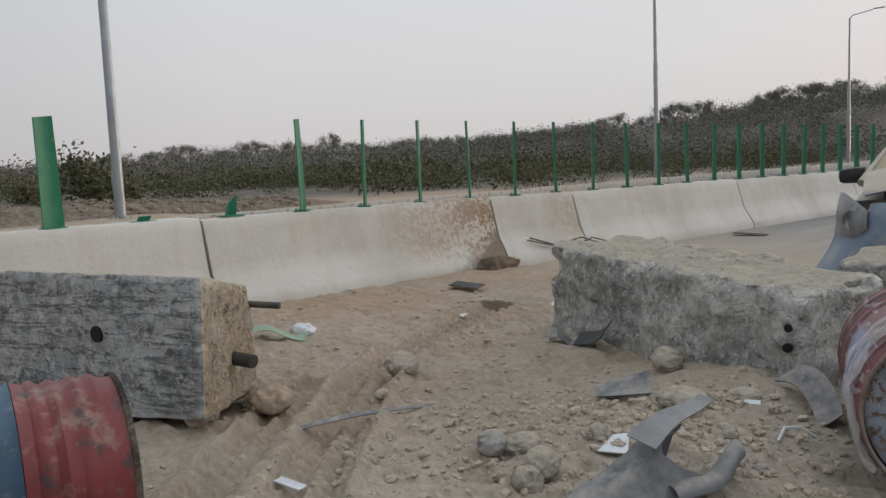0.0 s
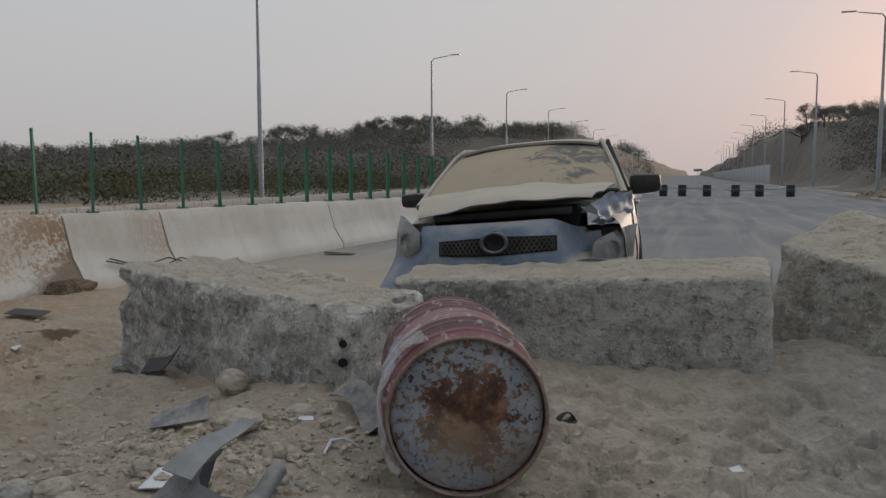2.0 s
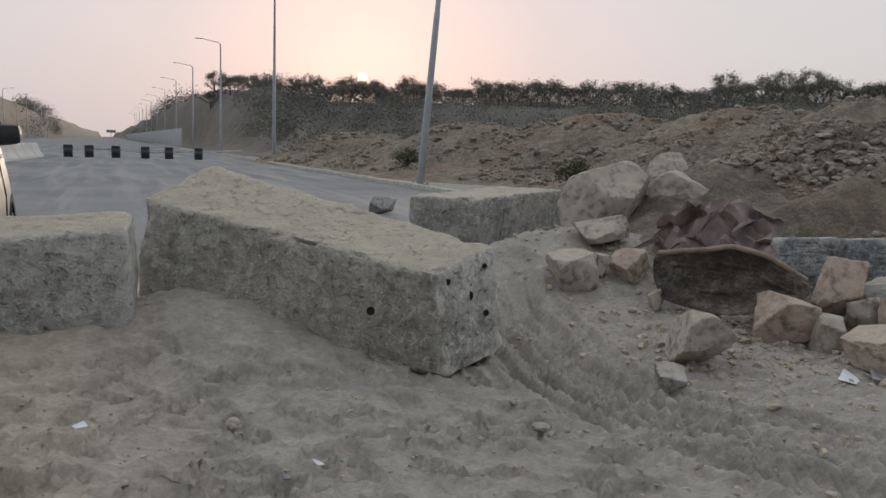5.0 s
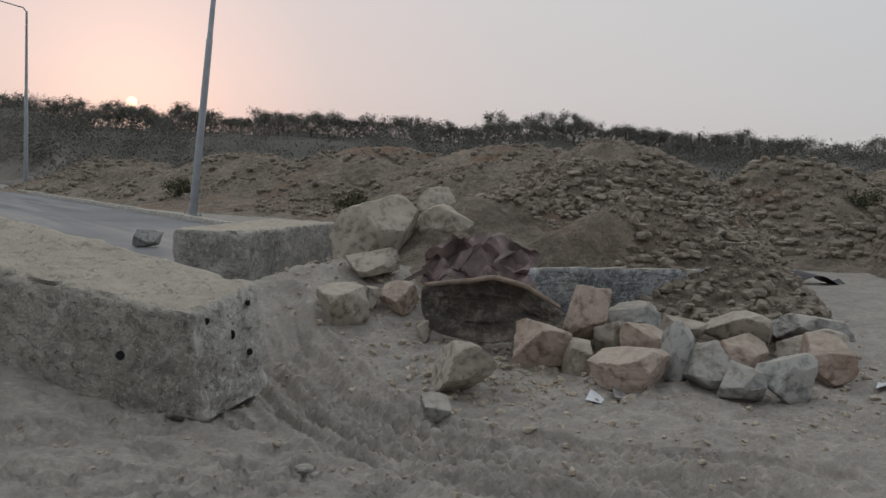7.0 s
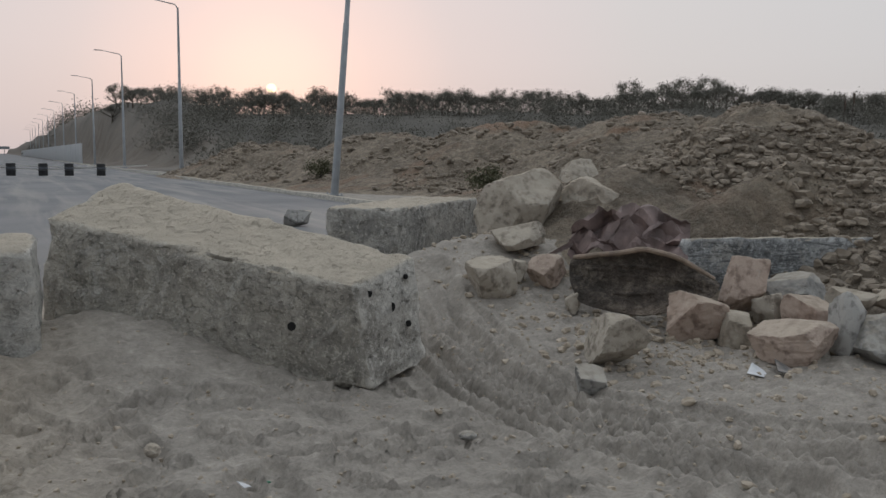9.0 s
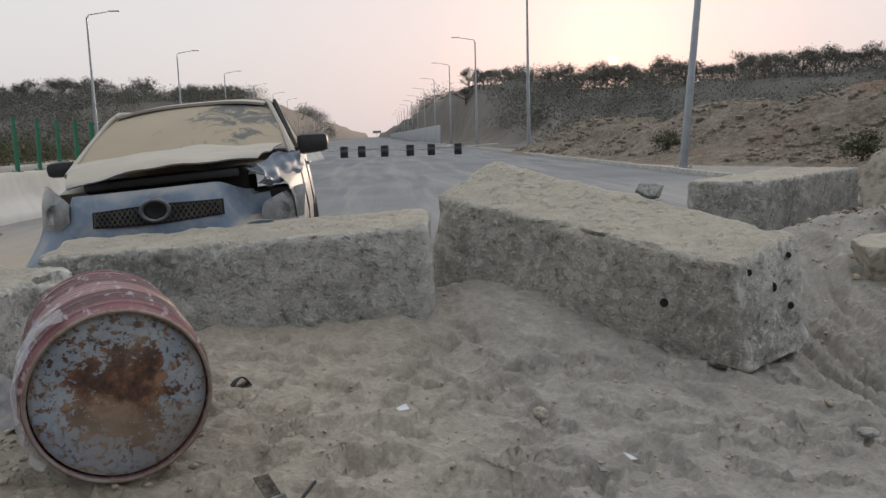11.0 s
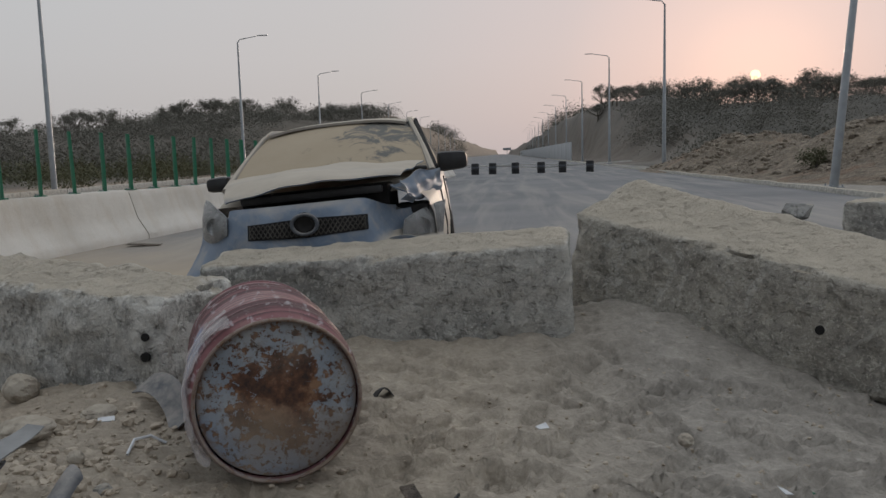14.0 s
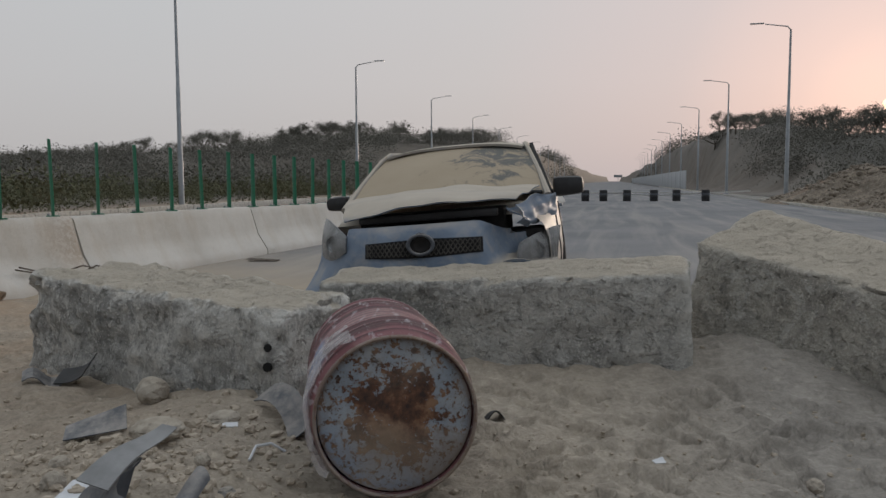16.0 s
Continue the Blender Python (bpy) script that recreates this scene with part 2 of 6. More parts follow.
def m_concrete(name, a, b, dusty=0.9, grain=(1, 1, 3.5), cut=0.3, dust=(0.52, 0.455, 0.365), pits=0.5, streak=0.4, dark=(0.16, 0.155, 0.15)):
    k = Mat(name, 0.92)
    col = k.ramp(k.noise(1.6, 7, 0.65), (0.40, a), (0.60, b))
    col = k.mix(k.ramp(k.noise(7, 8, 0.78, warp=0.3), (0.49, 0.0), (0.58, streak * 0.75)), col, dark)
    col = k.mix(k.ramp(k.noise(2.6, 7, 0.7, warp=1.5), (0.54, 0.0), (0.60, 0.6)), col, (0.52, 0.50, 0.46))
    col = k.mix(k.ramp(k.noise(26, 3, 0.6), (0.26, pits), (0.38, 0.0)), col, (0.12, 0.11, 0.10))
    chip = k.noise(17, 9, 0.8, warp=0.35)
    col = k.mix(k.ramp(chip, (0.545, 0.0), (0.575, 0.5)), col, tuple(min(1, v * 1.3) for v in b))
    col = k.mix(k.ramp(chip, (0.40, 0.55), (0.43, 0.0)), col, tuple(v * 0.6 for v in a))
    if dusty:
        lay = k.math("MULTIPLY", k.up(0.35, 0.9), k.ramp(k.noise(5, 5), (0.2, dusty * 0.6), (0.5, dusty)))
        col = k.mix(lay, col, k.mix(k.noise(3, 5), dust, tuple(v * 0.8 for v in dust)))
    col = k.mix(k.ramp(k.noise(5, 8, 0.8, co=k.scaled(grain), warp=0.8), (0.51, 0.0), (0.57, cut)), col, tuple(v * 0.55 for v in a))
    col = k.mix(k.ramp(k.noise(75, 3, 0.7), (0.58, 0.0), (0.72, 0.6)), col, tuple(min(1, v * 1.5) for v in b))
    worn = k.ramp(k.n.new("ShaderNodeNewGeometry").outputs["Pointiness"], (0.515, 0.0), (0.56, 0.75))
    col = k.mix(k.math("MULTIPLY", worn, k.ramp(k.noise(9, 5), (0.4, 0.2), (0.6, 1.0))), col, tuple(min(1, v * 1.45) for v in b))
    if dusty:
        col = k.mix(k.math("MULTIPLY", k.up(0.75, 0.97), 0.75), col, k.mix(k.ramp(k.noise(4, 7, 0.7), (0.35, 0.0), (0.65, 1.0)), tuple(v * 0.72 for v in dust), dust))
    flake = k.noise(24, 5, 0.6, warp=0.6)
    side = k.math("SUBTRACT", 1.0, k.up(0.6, 0.9)) if dusty else 1.0
    col = k.mix(k.math("MULTIPLY", k.ramp(flake, (0.60, 0.0), (0.615, 0.5)), side), col, tuple(min(1, v * 1.35) for v in b))
    col = k.mix(k.math("MULTIPLY", k.ramp(flake, (0.345, 0.4), (0.365, 0.0)), side), col, tuple(v * 0.45 for v in a))
    h = k.math("ADD", k.math("ADD", k.noise(7, 8, 0.68), k.math("MULTIPLY", k.ramp(flake, (0.355, 0.0), (0.40, 0.6), (0.59, 0.65), (0.62, 1.0)), 0.14)), k.math("MULTIPLY", k.ramp(k.noise(26, 3, 0.6), (0.26, 0.0), (0.42, 1.0)), 0.25))
    return k.put(col, k.math("ADD", h, k.math("MULTIPLY", k.ramp(k.noise(13, 6, 0.7, warp=0.3), (0.36, 0.0), (0.41, 1.0)), 0.16)), 1.0, 0.05)


def m_barrier(name, muddy=False):
    k = Mat(name, 0.9)
    col = k.ramp(k.noise(0.8, 7), (0.38, (0.47, 0.44, 0.395)), (0.62, (0.60, 0.57, 0.525)))
    col = k.mix(k.ramp(k.noise(3.0, 6, co=k.scaled((1, 1.5, 0.25))), (0.5, 0.0), (0.75, 0.4)), col, (0.42, 0.34, 0.25))
    col = k.mix(k.ramp(k.noise(50, 3), (0.27, 0.6), (0.36, 0.0)), col, (0.25, 0.21, 0.17))
    foot = k.ramp(k.axis("Z"), (0.1, 0.5), (0.42, 0.0))
    col = k.mix(k.math("MULTIPLY", foot, k.noise(2.0, 5)), col, (0.72, 0.71, 0.69))
    if muddy:
        spread = k.ramp(k.math("MULTIPLY", k.axis("Y"), 0.2), (-0.28, 0.0), (0.3, 1.0))
        band = k.math("MULTIPLY", k.ramp(k.axis("Z"), (0.12, 0.2), (0.3, 1.0)), spread)
        splash = k.math("ADD", k.noise(22, 6, 0.75), k.math("MULTIPLY", k.noise(2.2, 5, warp=1.0), 0.5))
        col = k.mix(k.math("MULTIPLY", k.ramp(splash, (0.73, 0.0), (0.79, 0.95)), band), col, (0.26, 0.165, 0.095))
        col = k.mix(k.math("MULTIPLY", k.ramp(k.noise(1.6, 6), (0.42, 0.0), (0.62, 0.75)), band), col, (0.40, 0.305, 0.215))
        wet = k.math("ADD", k.math("ADD", k.math("MULTIPLY", k.axis("Y"), -0.5), k.axis("Z")), k.math("MULTIPLY", k.noise(6, 6, 0.7), 0.45))
        col = k.mix(k.ramp(k.math("ADD", wet, 1.0), (0.70, 0.85), (0.86, 0.0)), col, (0.17, 0.115, 0.075))
    return k.put(col, k.noise(18, 7, 0.7), 0.45, 0.015)


def m_drum_end():
    k = Mat("rusted_blue_drum_end", 0.7)
    rust = k.ramp(k.noise(14, 8, 0.7), (0.38, (0.035, 0.02, 0.016)), (0.5, (0.115, 0.05, 0.028)), (0.62, (0.25, 0.14, 0.08)))
    paint = k.ramp(k.noise(3.5, 5), (0.4, (0.23, 0.265, 0.31)), (0.6, (0.34, 0.375, 0.42)))
    blue = k.ramp(k.math("ADD", k.math("MULTIPLY", k.axis("Z"), -0.8), k.math("MULTIPLY", k.axis("X"), -0.6)), (0.10, 0.0), (0.24, 0.85))
    paint = k.mix(blue, paint, (0.17, 0.27, 0.42))
    paint = k.mix(k.ramp(k.noise(45, 5, 0.7), (0.52, 0.0), (0.66, 0.6)), paint, (0.17, 0.13, 0.10))
    sx, sz = k.math("MULTIPLY", k.axis("X"), 1.0), k.math("MULTIPLY", k.axis("Z"), 1.0)
    r2 = k.math("ADD", k.math("MULTIPLY", sx, sx), k.math("MULTIPLY", sz, sz))
    core = k.ramp(k.math("ADD", r2, k.math("MULTIPLY", k.noise(11, 6, 0.7, warp=0.5), 0.10)), (0.05, 0.22), (0.085, 0.0))
    flake = k.ramp(k.math("ADD", k.math("ADD", k.noise(38, 8, 0.72, warp=0.25), core), k.math("MULTIPLY", k.noise(110, 3), 0.08)), (0.575, 0.0), (0.595, 1.0))
    col = k.mix(flake, paint, rust)
    edge = k.ramp(k.math("ADD", r2, k.math("MULTIPLY", k.noise(20, 6, 0.7), 0.016)), (0.070, 0.0), (0.082, 0.8))
    col = k.mix(edge, col, (0.20, 0.125, 0.085))
    col = k.mix(k.ramp(k.noise(4, 5), (0.45, 0.0), (0.7, 0.5)), col, (0.36, 0.30, 0.235))
    # dust and brown grime caked on the lower half
    grime = k.ramp(k.math("ADD", k.math("MULTIPLY", k.axis("Z"), -1.0), k.math("MULTIPLY", k.noise(11, 6, 0.7), 0.25)), (0.17, 0.0), (0.25, 0.6))
    col = k.mix(k.math("MULTIPLY", grime, k.math("SUBTRACT", 1.0, blue)), col, (0.19, 0.14, 0.10))
    return k.put(col, k.math("ADD", k.math("MULTIPLY", flake, -0.4), k.noise(45, 6, 0.7)), 0.7, 0.006)


def m_drum_side(name, a, b, film=0.0):
    k = Mat(name, 0.5)
    col = k.ramp(k.noise(4, 6), (0.35, a), (0.65, b))
    col = k.mix(k.ramp(k.noise(6, 7, 0.7), (0.5, 0.0), (0.7, 0.3 if film else 0.75)), col, (0.40, 0.325, 0.25))
    if film:
        # shading of the corrugations painted in as dark and light bands
        ripple_shade = k.math("SINE", k.math("ADD", k.math("MULTIPLY", k.axis("Y"), 125.0), k.math("MULTIPLY", k.noise(7, 3), 3.0)))
        col = k.mix(1.0, col, k.ramp(k.math("ADD", k.math("MULTIPLY", ripple_shade, 0.5), 0.5), (0.1, 0.5), (0.8, 1.25)), "MULTIPLY")
        low = k.ramp(k.math("ADD", k.math("MULTIPLY", k.axis("X"), -1.0), k.math("MULTIPLY", k.axis("Z"), -0.9)), (0.05, 0.0), (0.09, 1.0))
        band = k.math("MULTIPLY", low, k.ramp(k.axis("Y"), (0.10, 0.0), (0.16, 1.0), (0.5, 1.0), (0.55, 0.0)))
        col = k.mix(band, col, (0.20, 0.24, 0.36))
        col = k.mix(k.ramp(k.noise(5, 6, co=k.scaled((5, 1.0, 5)), warp=1.0), (0.56, 0.0), (0.66, film * 0.6)), col, (0.55, 0.53, 0.55))
    else:
        col = k.mix(k.ramp(k.noise(11, 6, 0.7), (0.56, 0.0), (0.62, 0.9)), col, (0.06, 0.045, 0.045))
    return k.put(col, k.noise(16, 5), 0.4, 0.01)


def m_car_paint(name="dusty_blue_car_paint", veil=0.0):
    k = Mat(name, 0.5)
    col = k.ramp(k.noise(2.5, 5), (0.4, (0.13, 0.175, 0.245)), (0.6, (0.20, 0.25, 0.325)))
    if veil:
        col = k.mix(k.ramp(k.noise(5, 7, 0.7), (0.3, veil * 0.6), (0.65, veil)), col, (0.34, 0.295, 0.235))
    col = k.mix(k.ramp(k.noise(7, 7, 0.7, warp=0.6), (0.48, 0.0), (0.66, 0.5)), col, (0.36, 0.34, 0.31))
    dust = k.math("MULTIPLY", k.up(0.45, 0.85), k.ramp(k.noise(3, 6), (0.2, 0.7), (0.5, 0.98)))
    col = k.mix(dust, col, k.mix(k.noise(6, 6), (0.42, 0.36, 0.29), (0.52, 0.47, 0.40)))
    return k.put(col, k.noise(25, 5), 0.12, 0.004, k.ramp(dust, (0.0, 0.55), (1.0, 0.95)))


def m_dusty_screen():
    k = Mat("dust_covered_windscreen", 0.85)
    n = k.noise(4.5, 8, 0.75, warp=0.9)
    across = k.math("ADD", k.math("MULTIPLY", k.axis("X"), 0.5), 0.5)
    wiped = k.math("ADD", n, k.math("MULTIPLY", k.ramp(across, (0.46, 0.0), (0.74, 0.17)), k.ramp(k.math("SUBTRACT", k.axis("Z"), 1.0), (0.14, 0.15), (0.32, 1.0))))
    wiped = k.math("SUBTRACT", wiped, k.ramp(across, (0.25, 0.08), (0.55, 0.0)))
    bare = k.ramp(wiped, (0.56, 0.0), (0.66, 0.8))
    col = k.mix(bare, k.mix(k.noise(2, 6), (0.36, 0.29, 0.205), (0.44, 0.365, 0.27)), (0.045, 0.06, 0.07))
    return k.put(col, k.noise(30, 6), 0.3, 0.005, k.ramp(bare, (0.0, 0.95), (1.0, 0.6)))


def m_glass(name="clear_plastic", c=(0.85, 0.88, 0.9), rough=0.12):
    k = Mat(name, rough)
    k.b.inputs["Transmission Weight"].default_value = 0.85
    k.b.inputs["IOR"].default_value = 1.45
    return k.put(k.ramp(k.noise(8, 5), (0.4, c), (0.75, (0.45, 0.40, 0.33))), k.noise(30, 3), 0.15, 0.003)


def m_rock(name, a, b, vein=(0.45, 0.42, 0.38)):
    k = Mat(name, 0.9)
    t = k.mix(k.random(), a, b)
    col = k.mix(k.ramp(k.noise(3.5, 7, 0.7), (0.42, 0.0), (0.58, 0.9)), t, b)
    col = k.mix(k.ramp(k.noise(5, 8, 0.75, warp=2.0), (0.58, 0.0), (0.68, 0.7)), col, vein)
    col = k.mix(k.ramp(k.noise(13, 6), (0.36, 0.75), (0.5, 0.0)), col, tuple(v * 0.5 for v in a))
    col = k.mix(k.math("MULTIPLY", k.up(0.4, 0.95), 0.55), col, (0.40, 0.345, 0.27))
    return k.put(col, k.noise(12, 8, 0.7), 0.6, 0.025)


def m_leaf(name, a, b):
    k = Mat(name, 1.0)
    k.b.inputs["Specular IOR Level"].default_value = 0.0
    return k.put(k.mix(k.island(), a, b))


def m_green():
    k = Mat("green_painted_steel", 0.6)
    col = k.ramp(k.noise(6, 5), (0.3, (0.004, 0.12, 0.06)), (0.7, (0.01, 0.18, 0.095)))
    col = k.mix(k.ramp(k.noise(18, 6), (0.6, 0.0), (0.75, 0.5)), col, (0.25, 0.24, 0.17))
    return k.put(col, k.noise(30, 4), 0.1, 0.003)


def m_galv():
    k = Mat("galvanised_steel", 0.5, 0.55)
    return k.put(k.ramp(k.noise(3, 5), (0.3, (0.26, 0.28, 0.30)), (0.7, (0.36, 0.38, 0.40))), k.noise(30, 3), 0.1, 0.003)


def m_emit(name, c, power):
    k = Mat(name)
    k.b.inputs["Base Color"].default_value = (0, 0, 0, 1)
    k.b.inputs["Emission Color"].default_value, k.b.inputs["Emission Strength"].default_value = (*c, 1), power
    return k.m


SAND, ASPHALT, BARRIER, BARRIER_MUDDY = m_sand(), m_asphalt(), m_barrier("barrier_concrete"), m_barrier("mud_splashed_barrier_concrete", True)
HEAP = m_earth("spoil_earth", (0.20, 0.16, 0.12), (0.30, 0.245, 0.185), (0.35, 0.30, 0.235))
CLOD = m_earth("clod_earth", (0.19, 0.155, 0.12), (0.29, 0.235, 0.18))
CON_GREY = m_concrete("weathered_grey_concrete", (0.25, 0.245, 0.23), (0.47, 0.455, 0.42))
CON_ROUGH = m_concrete("crumbling_grey_concrete", (0.27, 0.265, 0.25), (0.56, 0.545, 0.51), streak=0.55, grain=(2.2, 2.2, 0.9), cut=0.4, pits=0.8)
CON_TAN = m_concrete("tan_concrete", (0.28, 0.26, 0.225), (0.45, 0.42, 0.365), streak=0.45)
CON_DARK = m_concrete("stained_dark_concrete", (0.19, 0.20, 0.205), (0.48, 0.49, 0.49), streak=0.75, dark=(0.085, 0.085, 0.09), grain=(0.6, 0.6, 5.0), cut=0.85)
CON_KERB = m_concrete("kerb_concrete", (0.36, 0.34, 0.31), (0.45, 0.43, 0.39))
BROKEN = m_concrete("broken_concrete_end", (0.42, 0.32, 0.21), (0.60, 0.50, 0.365), streak=0.4, pits=0.8)
CHALKY = m_concrete("chalky_concrete_end", (0.32, 0.30, 0.265), (0.52, 0.50, 0.46), streak=0.4, pits=0.9)
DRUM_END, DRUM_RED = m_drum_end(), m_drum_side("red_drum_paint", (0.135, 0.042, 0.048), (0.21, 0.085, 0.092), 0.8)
DRUM_RED_OLD = m_drum_side("worn_red_drum_paint", (0.15, 0.024, 0.026), (0.22, 0.04, 0.042))
DRUM_BLUE = m_drum_side("dark_blue_drum_paint", (0.03, 0.07, 0.12), (0.05, 0.11, 0.17))
PAINT, PAINT_DUSTY, SCREEN = m_car_paint(), m_car_paint("sand_veiled_car_paint", 0.9), m_dusty_screen()
BLACK = m_plain("black_plastic", (0.018, 0.018, 0.02), 0.55, vary=0.5, bump=0.2)
# near-black colour that paints the shade inside recesses and holes
SHADE_BLACK = m_plain("recess_shade_black", (0.012, 0.011, 0.011), 0.9, vary=0.6)
RUBBER = m_plain("dusty_rubber", (0.05, 0.045, 0.04), 0.9, vary=0.4)
GREY_PLASTIC = Mat("dusty_grey_plastic", 0.6)
GREY_PLASTIC = GREY_PLASTIC.put(GREY_PLASTIC.mix(GREY_PLASTIC.math("MULTIPLY", GREY_PLASTIC.up(0.1, 0.9), GREY_PLASTIC.ramp(GREY_PLASTIC.noise(14, 7, 0.7), (0.35, 0.1), (0.65, 0.95))),
                                GREY_PLASTIC.ramp(GREY_PLASTIC.noise(6, 5), (0.35, (0.05, 0.058, 0.072)), (0.65, (0.105, 0.115, 0.135))), (0.33, 0.30, 0.27)), GREY_PLASTIC.noise(25, 5), 0.3, 0.008)
WHITE_BIT = m_plain("chalky_white_plastic", (0.62, 0.63, 0.65), 0.6, vary=0.15)
CHROME = m_plain("dull_chrome", (0.55, 0.56, 0.57), 0.25, 0.9, vary=0.2)
LENS = m_plain("headlamp_lens", (0.34, 0.34, 0.34), 0.2, vary=0.5)
LENS.node_tree.nodes["Principled BSDF"].inputs["Alpha"].default_value = 0.3
LAMP_BACK = m_plain("lamp_housing", (0.14, 0.145, 0.15), 0.35, 0.5, vary=0.8, scale=20)
FILM = m_plain("cloudy_plastic_film", (0.60, 0.56, 0.56), 0.45, vary=0.3)
FILM.node_tree.nodes["Principled BSDF"].inputs["Alpha"].default_value = 0.26
ROCK_TAN = m_rock("tan_rock", (0.30, 0.255, 0.205), (0.44, 0.395, 0.335))
ROCK_PINK = m_rock("pinkish_rock", (0.30, 0.21, 0.165), (0.46, 0.365, 0.305))
ROCK_GREY = m_rock("grey_rock", (0.23, 0.225, 0.215), (0.42, 0.41, 0.39))
GREEN, GALV = m_green(), m_galv()
# hill foliage paled and greyed in its colour to stand for distance haze
LEAF_HAZED = m_leaf("haze_greyed_leaves", (0.15, 0.145, 0.128), (0.18, 0.172, 0.15))
LEAF_OLIVE = m_leaf("olive_leaves", (0.085, 0.09, 0.055), (0.145, 0.14, 0.095))
BARK = m_plain("grey_bark", (0.10, 0.085, 0.07), 0.95, vary=0.4)
RUST_PANEL = m_earth("rusty_sheet_metal", (0.075, 0.062, 0.052), (0.155, 0.12, 0.095), (0.27, 0.225, 0.18))
CLOTH = m_plain("dirty_sackcloth", (0.36, 0.28, 0.20), 0.95, vary=0.35, scale=18, bump=0.6)
HOARDING = m_plain("pale_grey_hoarding", (0.38, 0.40, 0.42), 0.6, vary=0.12)
WHITE_PAINT = m_plain("dusty_white_paint", (0.62, 0.60, 0.58), 0.7, vary=0.15)
SUN_GLOW = m_emit("sun_disc", (1.0, 0.80, 0.52), 1.6)


# ---- geometry helpers ----
def hash3(i, j, k=0):
    n = np.sin(i * 127.1 + j * 311.7 + k * 74.7) * 43758.5453
    return n - np.floor(n)


def vnoise(x, y):
    """Smooth value noise in 0..1 over arrays."""
    x, y = np.asarray(x, float), np.asarray(y, float)
    i, j = np.floor(x), np.floor(y)
    u, v = x - i, y - j
    u, v = u * u * (3 - 2 * u), v * v * (3 - 2 * v)
    return (hash3(i, j) * (1 - u) + hash3(i + 1, j) * u) * (1 - v) + (hash3(i, j + 1) * (1 - u) + hash3(i + 1, j + 1) * u) * v


def fbm(x, y, octaves=4, gain=0.5):
    s, a, t = 0.0, 1.0, 0.0
    for o in range(octaves):
        s, t = s + a * vnoise(x * 2 ** o + 17.3 * o, y * 2 ** o - 9.1 * o), t + a
        a *= gain
    return s / t - 0.5


def smooth(a, b, x):
    t = np.clip((np.asarray(x, float) - a) / (b - a), 0, 1)
    return t * t * (3 - 2 * t)


def bump(x, y, cx, cy, sx, sy, h, turn=0.0):
    c, s = math.cos(radians(turn)), math.sin(radians(turn))
    u, v = (x - cx) * c + (y - cy) * s, -(x - cx) * s + (y - cy) * c
    return h * np.exp(-(u / sx) ** 2 - (v / sy) ** 2)


def shade(me, angle=None):
    me.polygons.foreach_set("use_smooth", [True] * len(me.polygons))
    if angle:
        me.set_sharp_from_angle(angle=radians(angle))


def mesh_from(name, verts, faces, mat, smoothed=True, angle=None):
    me = bpy.data.meshes.new(name)
    me.from_pydata([tuple(v) for v in verts], [], [tuple(f) for f in faces])
    me.materials.append(mat)
    if smoothed:
        shade(me, angle)
    return me


def part(name, bm, mat, parent=None, label="", smoothed=True, angle=35):
    """Links a bmesh, or a ready mesh, as one object, under parent if given."""
    if isinstance(bm, bmesh.types.BMesh):
        bmesh.ops.recalc_face_normals(bm, faces=bm.faces)
        me = bpy.data.meshes.new(name)
        bm.to_mesh(me); bm.free()
        me.materials.append(mat)
        if smoothed:
            shade(me, angle)
    else:
        me = bm
    ob = new(name, me)
    if parent is not None:
        ob.parent = parent
    return tagged(ob, label)


def thing(name, m, label, category, group="", kind=""):
    ob = new(name)
    ob.empty_display_size = 0.1
    ob.matrix_basis = m
    return tagged(ob, label, category, group, kind)


def grid_mesh(name, xs, ys, z, mat):
    X, Y = np.meshgrid(xs, ys)
    Z = z(X, Y)
    w, h = len(xs), len(ys)
    verts = np.stack([X.ravel(), Y.ravel(), Z.ravel()], 1)
    a = (np.arange(h - 1)[:, None] * w + np.arange(w - 1)[None]).ravel()
    faces = np.stack([a, a + 1, a + w + 1, a + w], 1)
    me = bpy.data.meshes.new(name)
    me.from_pydata(verts.tolist(), [], faces.tolist())
    me.materials.append(mat)
    shade(me)
    return me


def box(bm, c, s, m=None, bevel=0.0):
    r = bmesh.ops.create_cube(bm, size=1.0, matrix=(m or Matrix()) @ Matrix.Translation(c) @ Matrix.Diagonal((*s, 1)))
    if bevel:
        es = list({e for v in r["verts"] for e in v.link_edges})
        bmesh.ops.bevel(bm, geom=es, offset=bevel, segments=2, affect="EDGES", profile=0.6)
    return bm


def tube(bm, pts, radii, sides=10, cap=True):
    """A tapered tube through the points."""
    rings = []
    pts = [Vector(p) for p in pts]
    for i, p in enumerate(pts):
        d = (pts[min(i + 1, len(pts) - 1)] - pts[max(i - 1, 0)]).normalized()
        a = d.orthogonal().normalized() if abs(d.z) > 0.9 or abs(d.z) < 0.1 else d.cross(Vector((0, 0, 1))).normalized()
        if i and rings:
            prev = (rings[-1][0].co - pts[i - 1])
            a = (prev - d * prev.dot(d)).normalized()
        b = d.cross(a)
        r = radii[i] if isinstance(radii, (list, tuple)) else radii
        rings.append([bm.verts.new(p + (a * math.cos(2 * math.pi * k / sides) + b * math.sin(2 * math.pi * k / sides)) * r) for k in range(sides)])
    for r0, r1 in zip(rings, rings[1:]):
        for k in range(sides):
            bm.faces.new((r0[k], r0[(k + 1) % sides], r1[(k + 1) % sides], r1[k]))
    if cap:
        bm.faces.new(list(reversed(rings[0]))); bm.faces.new(rings[-1])
    return bm


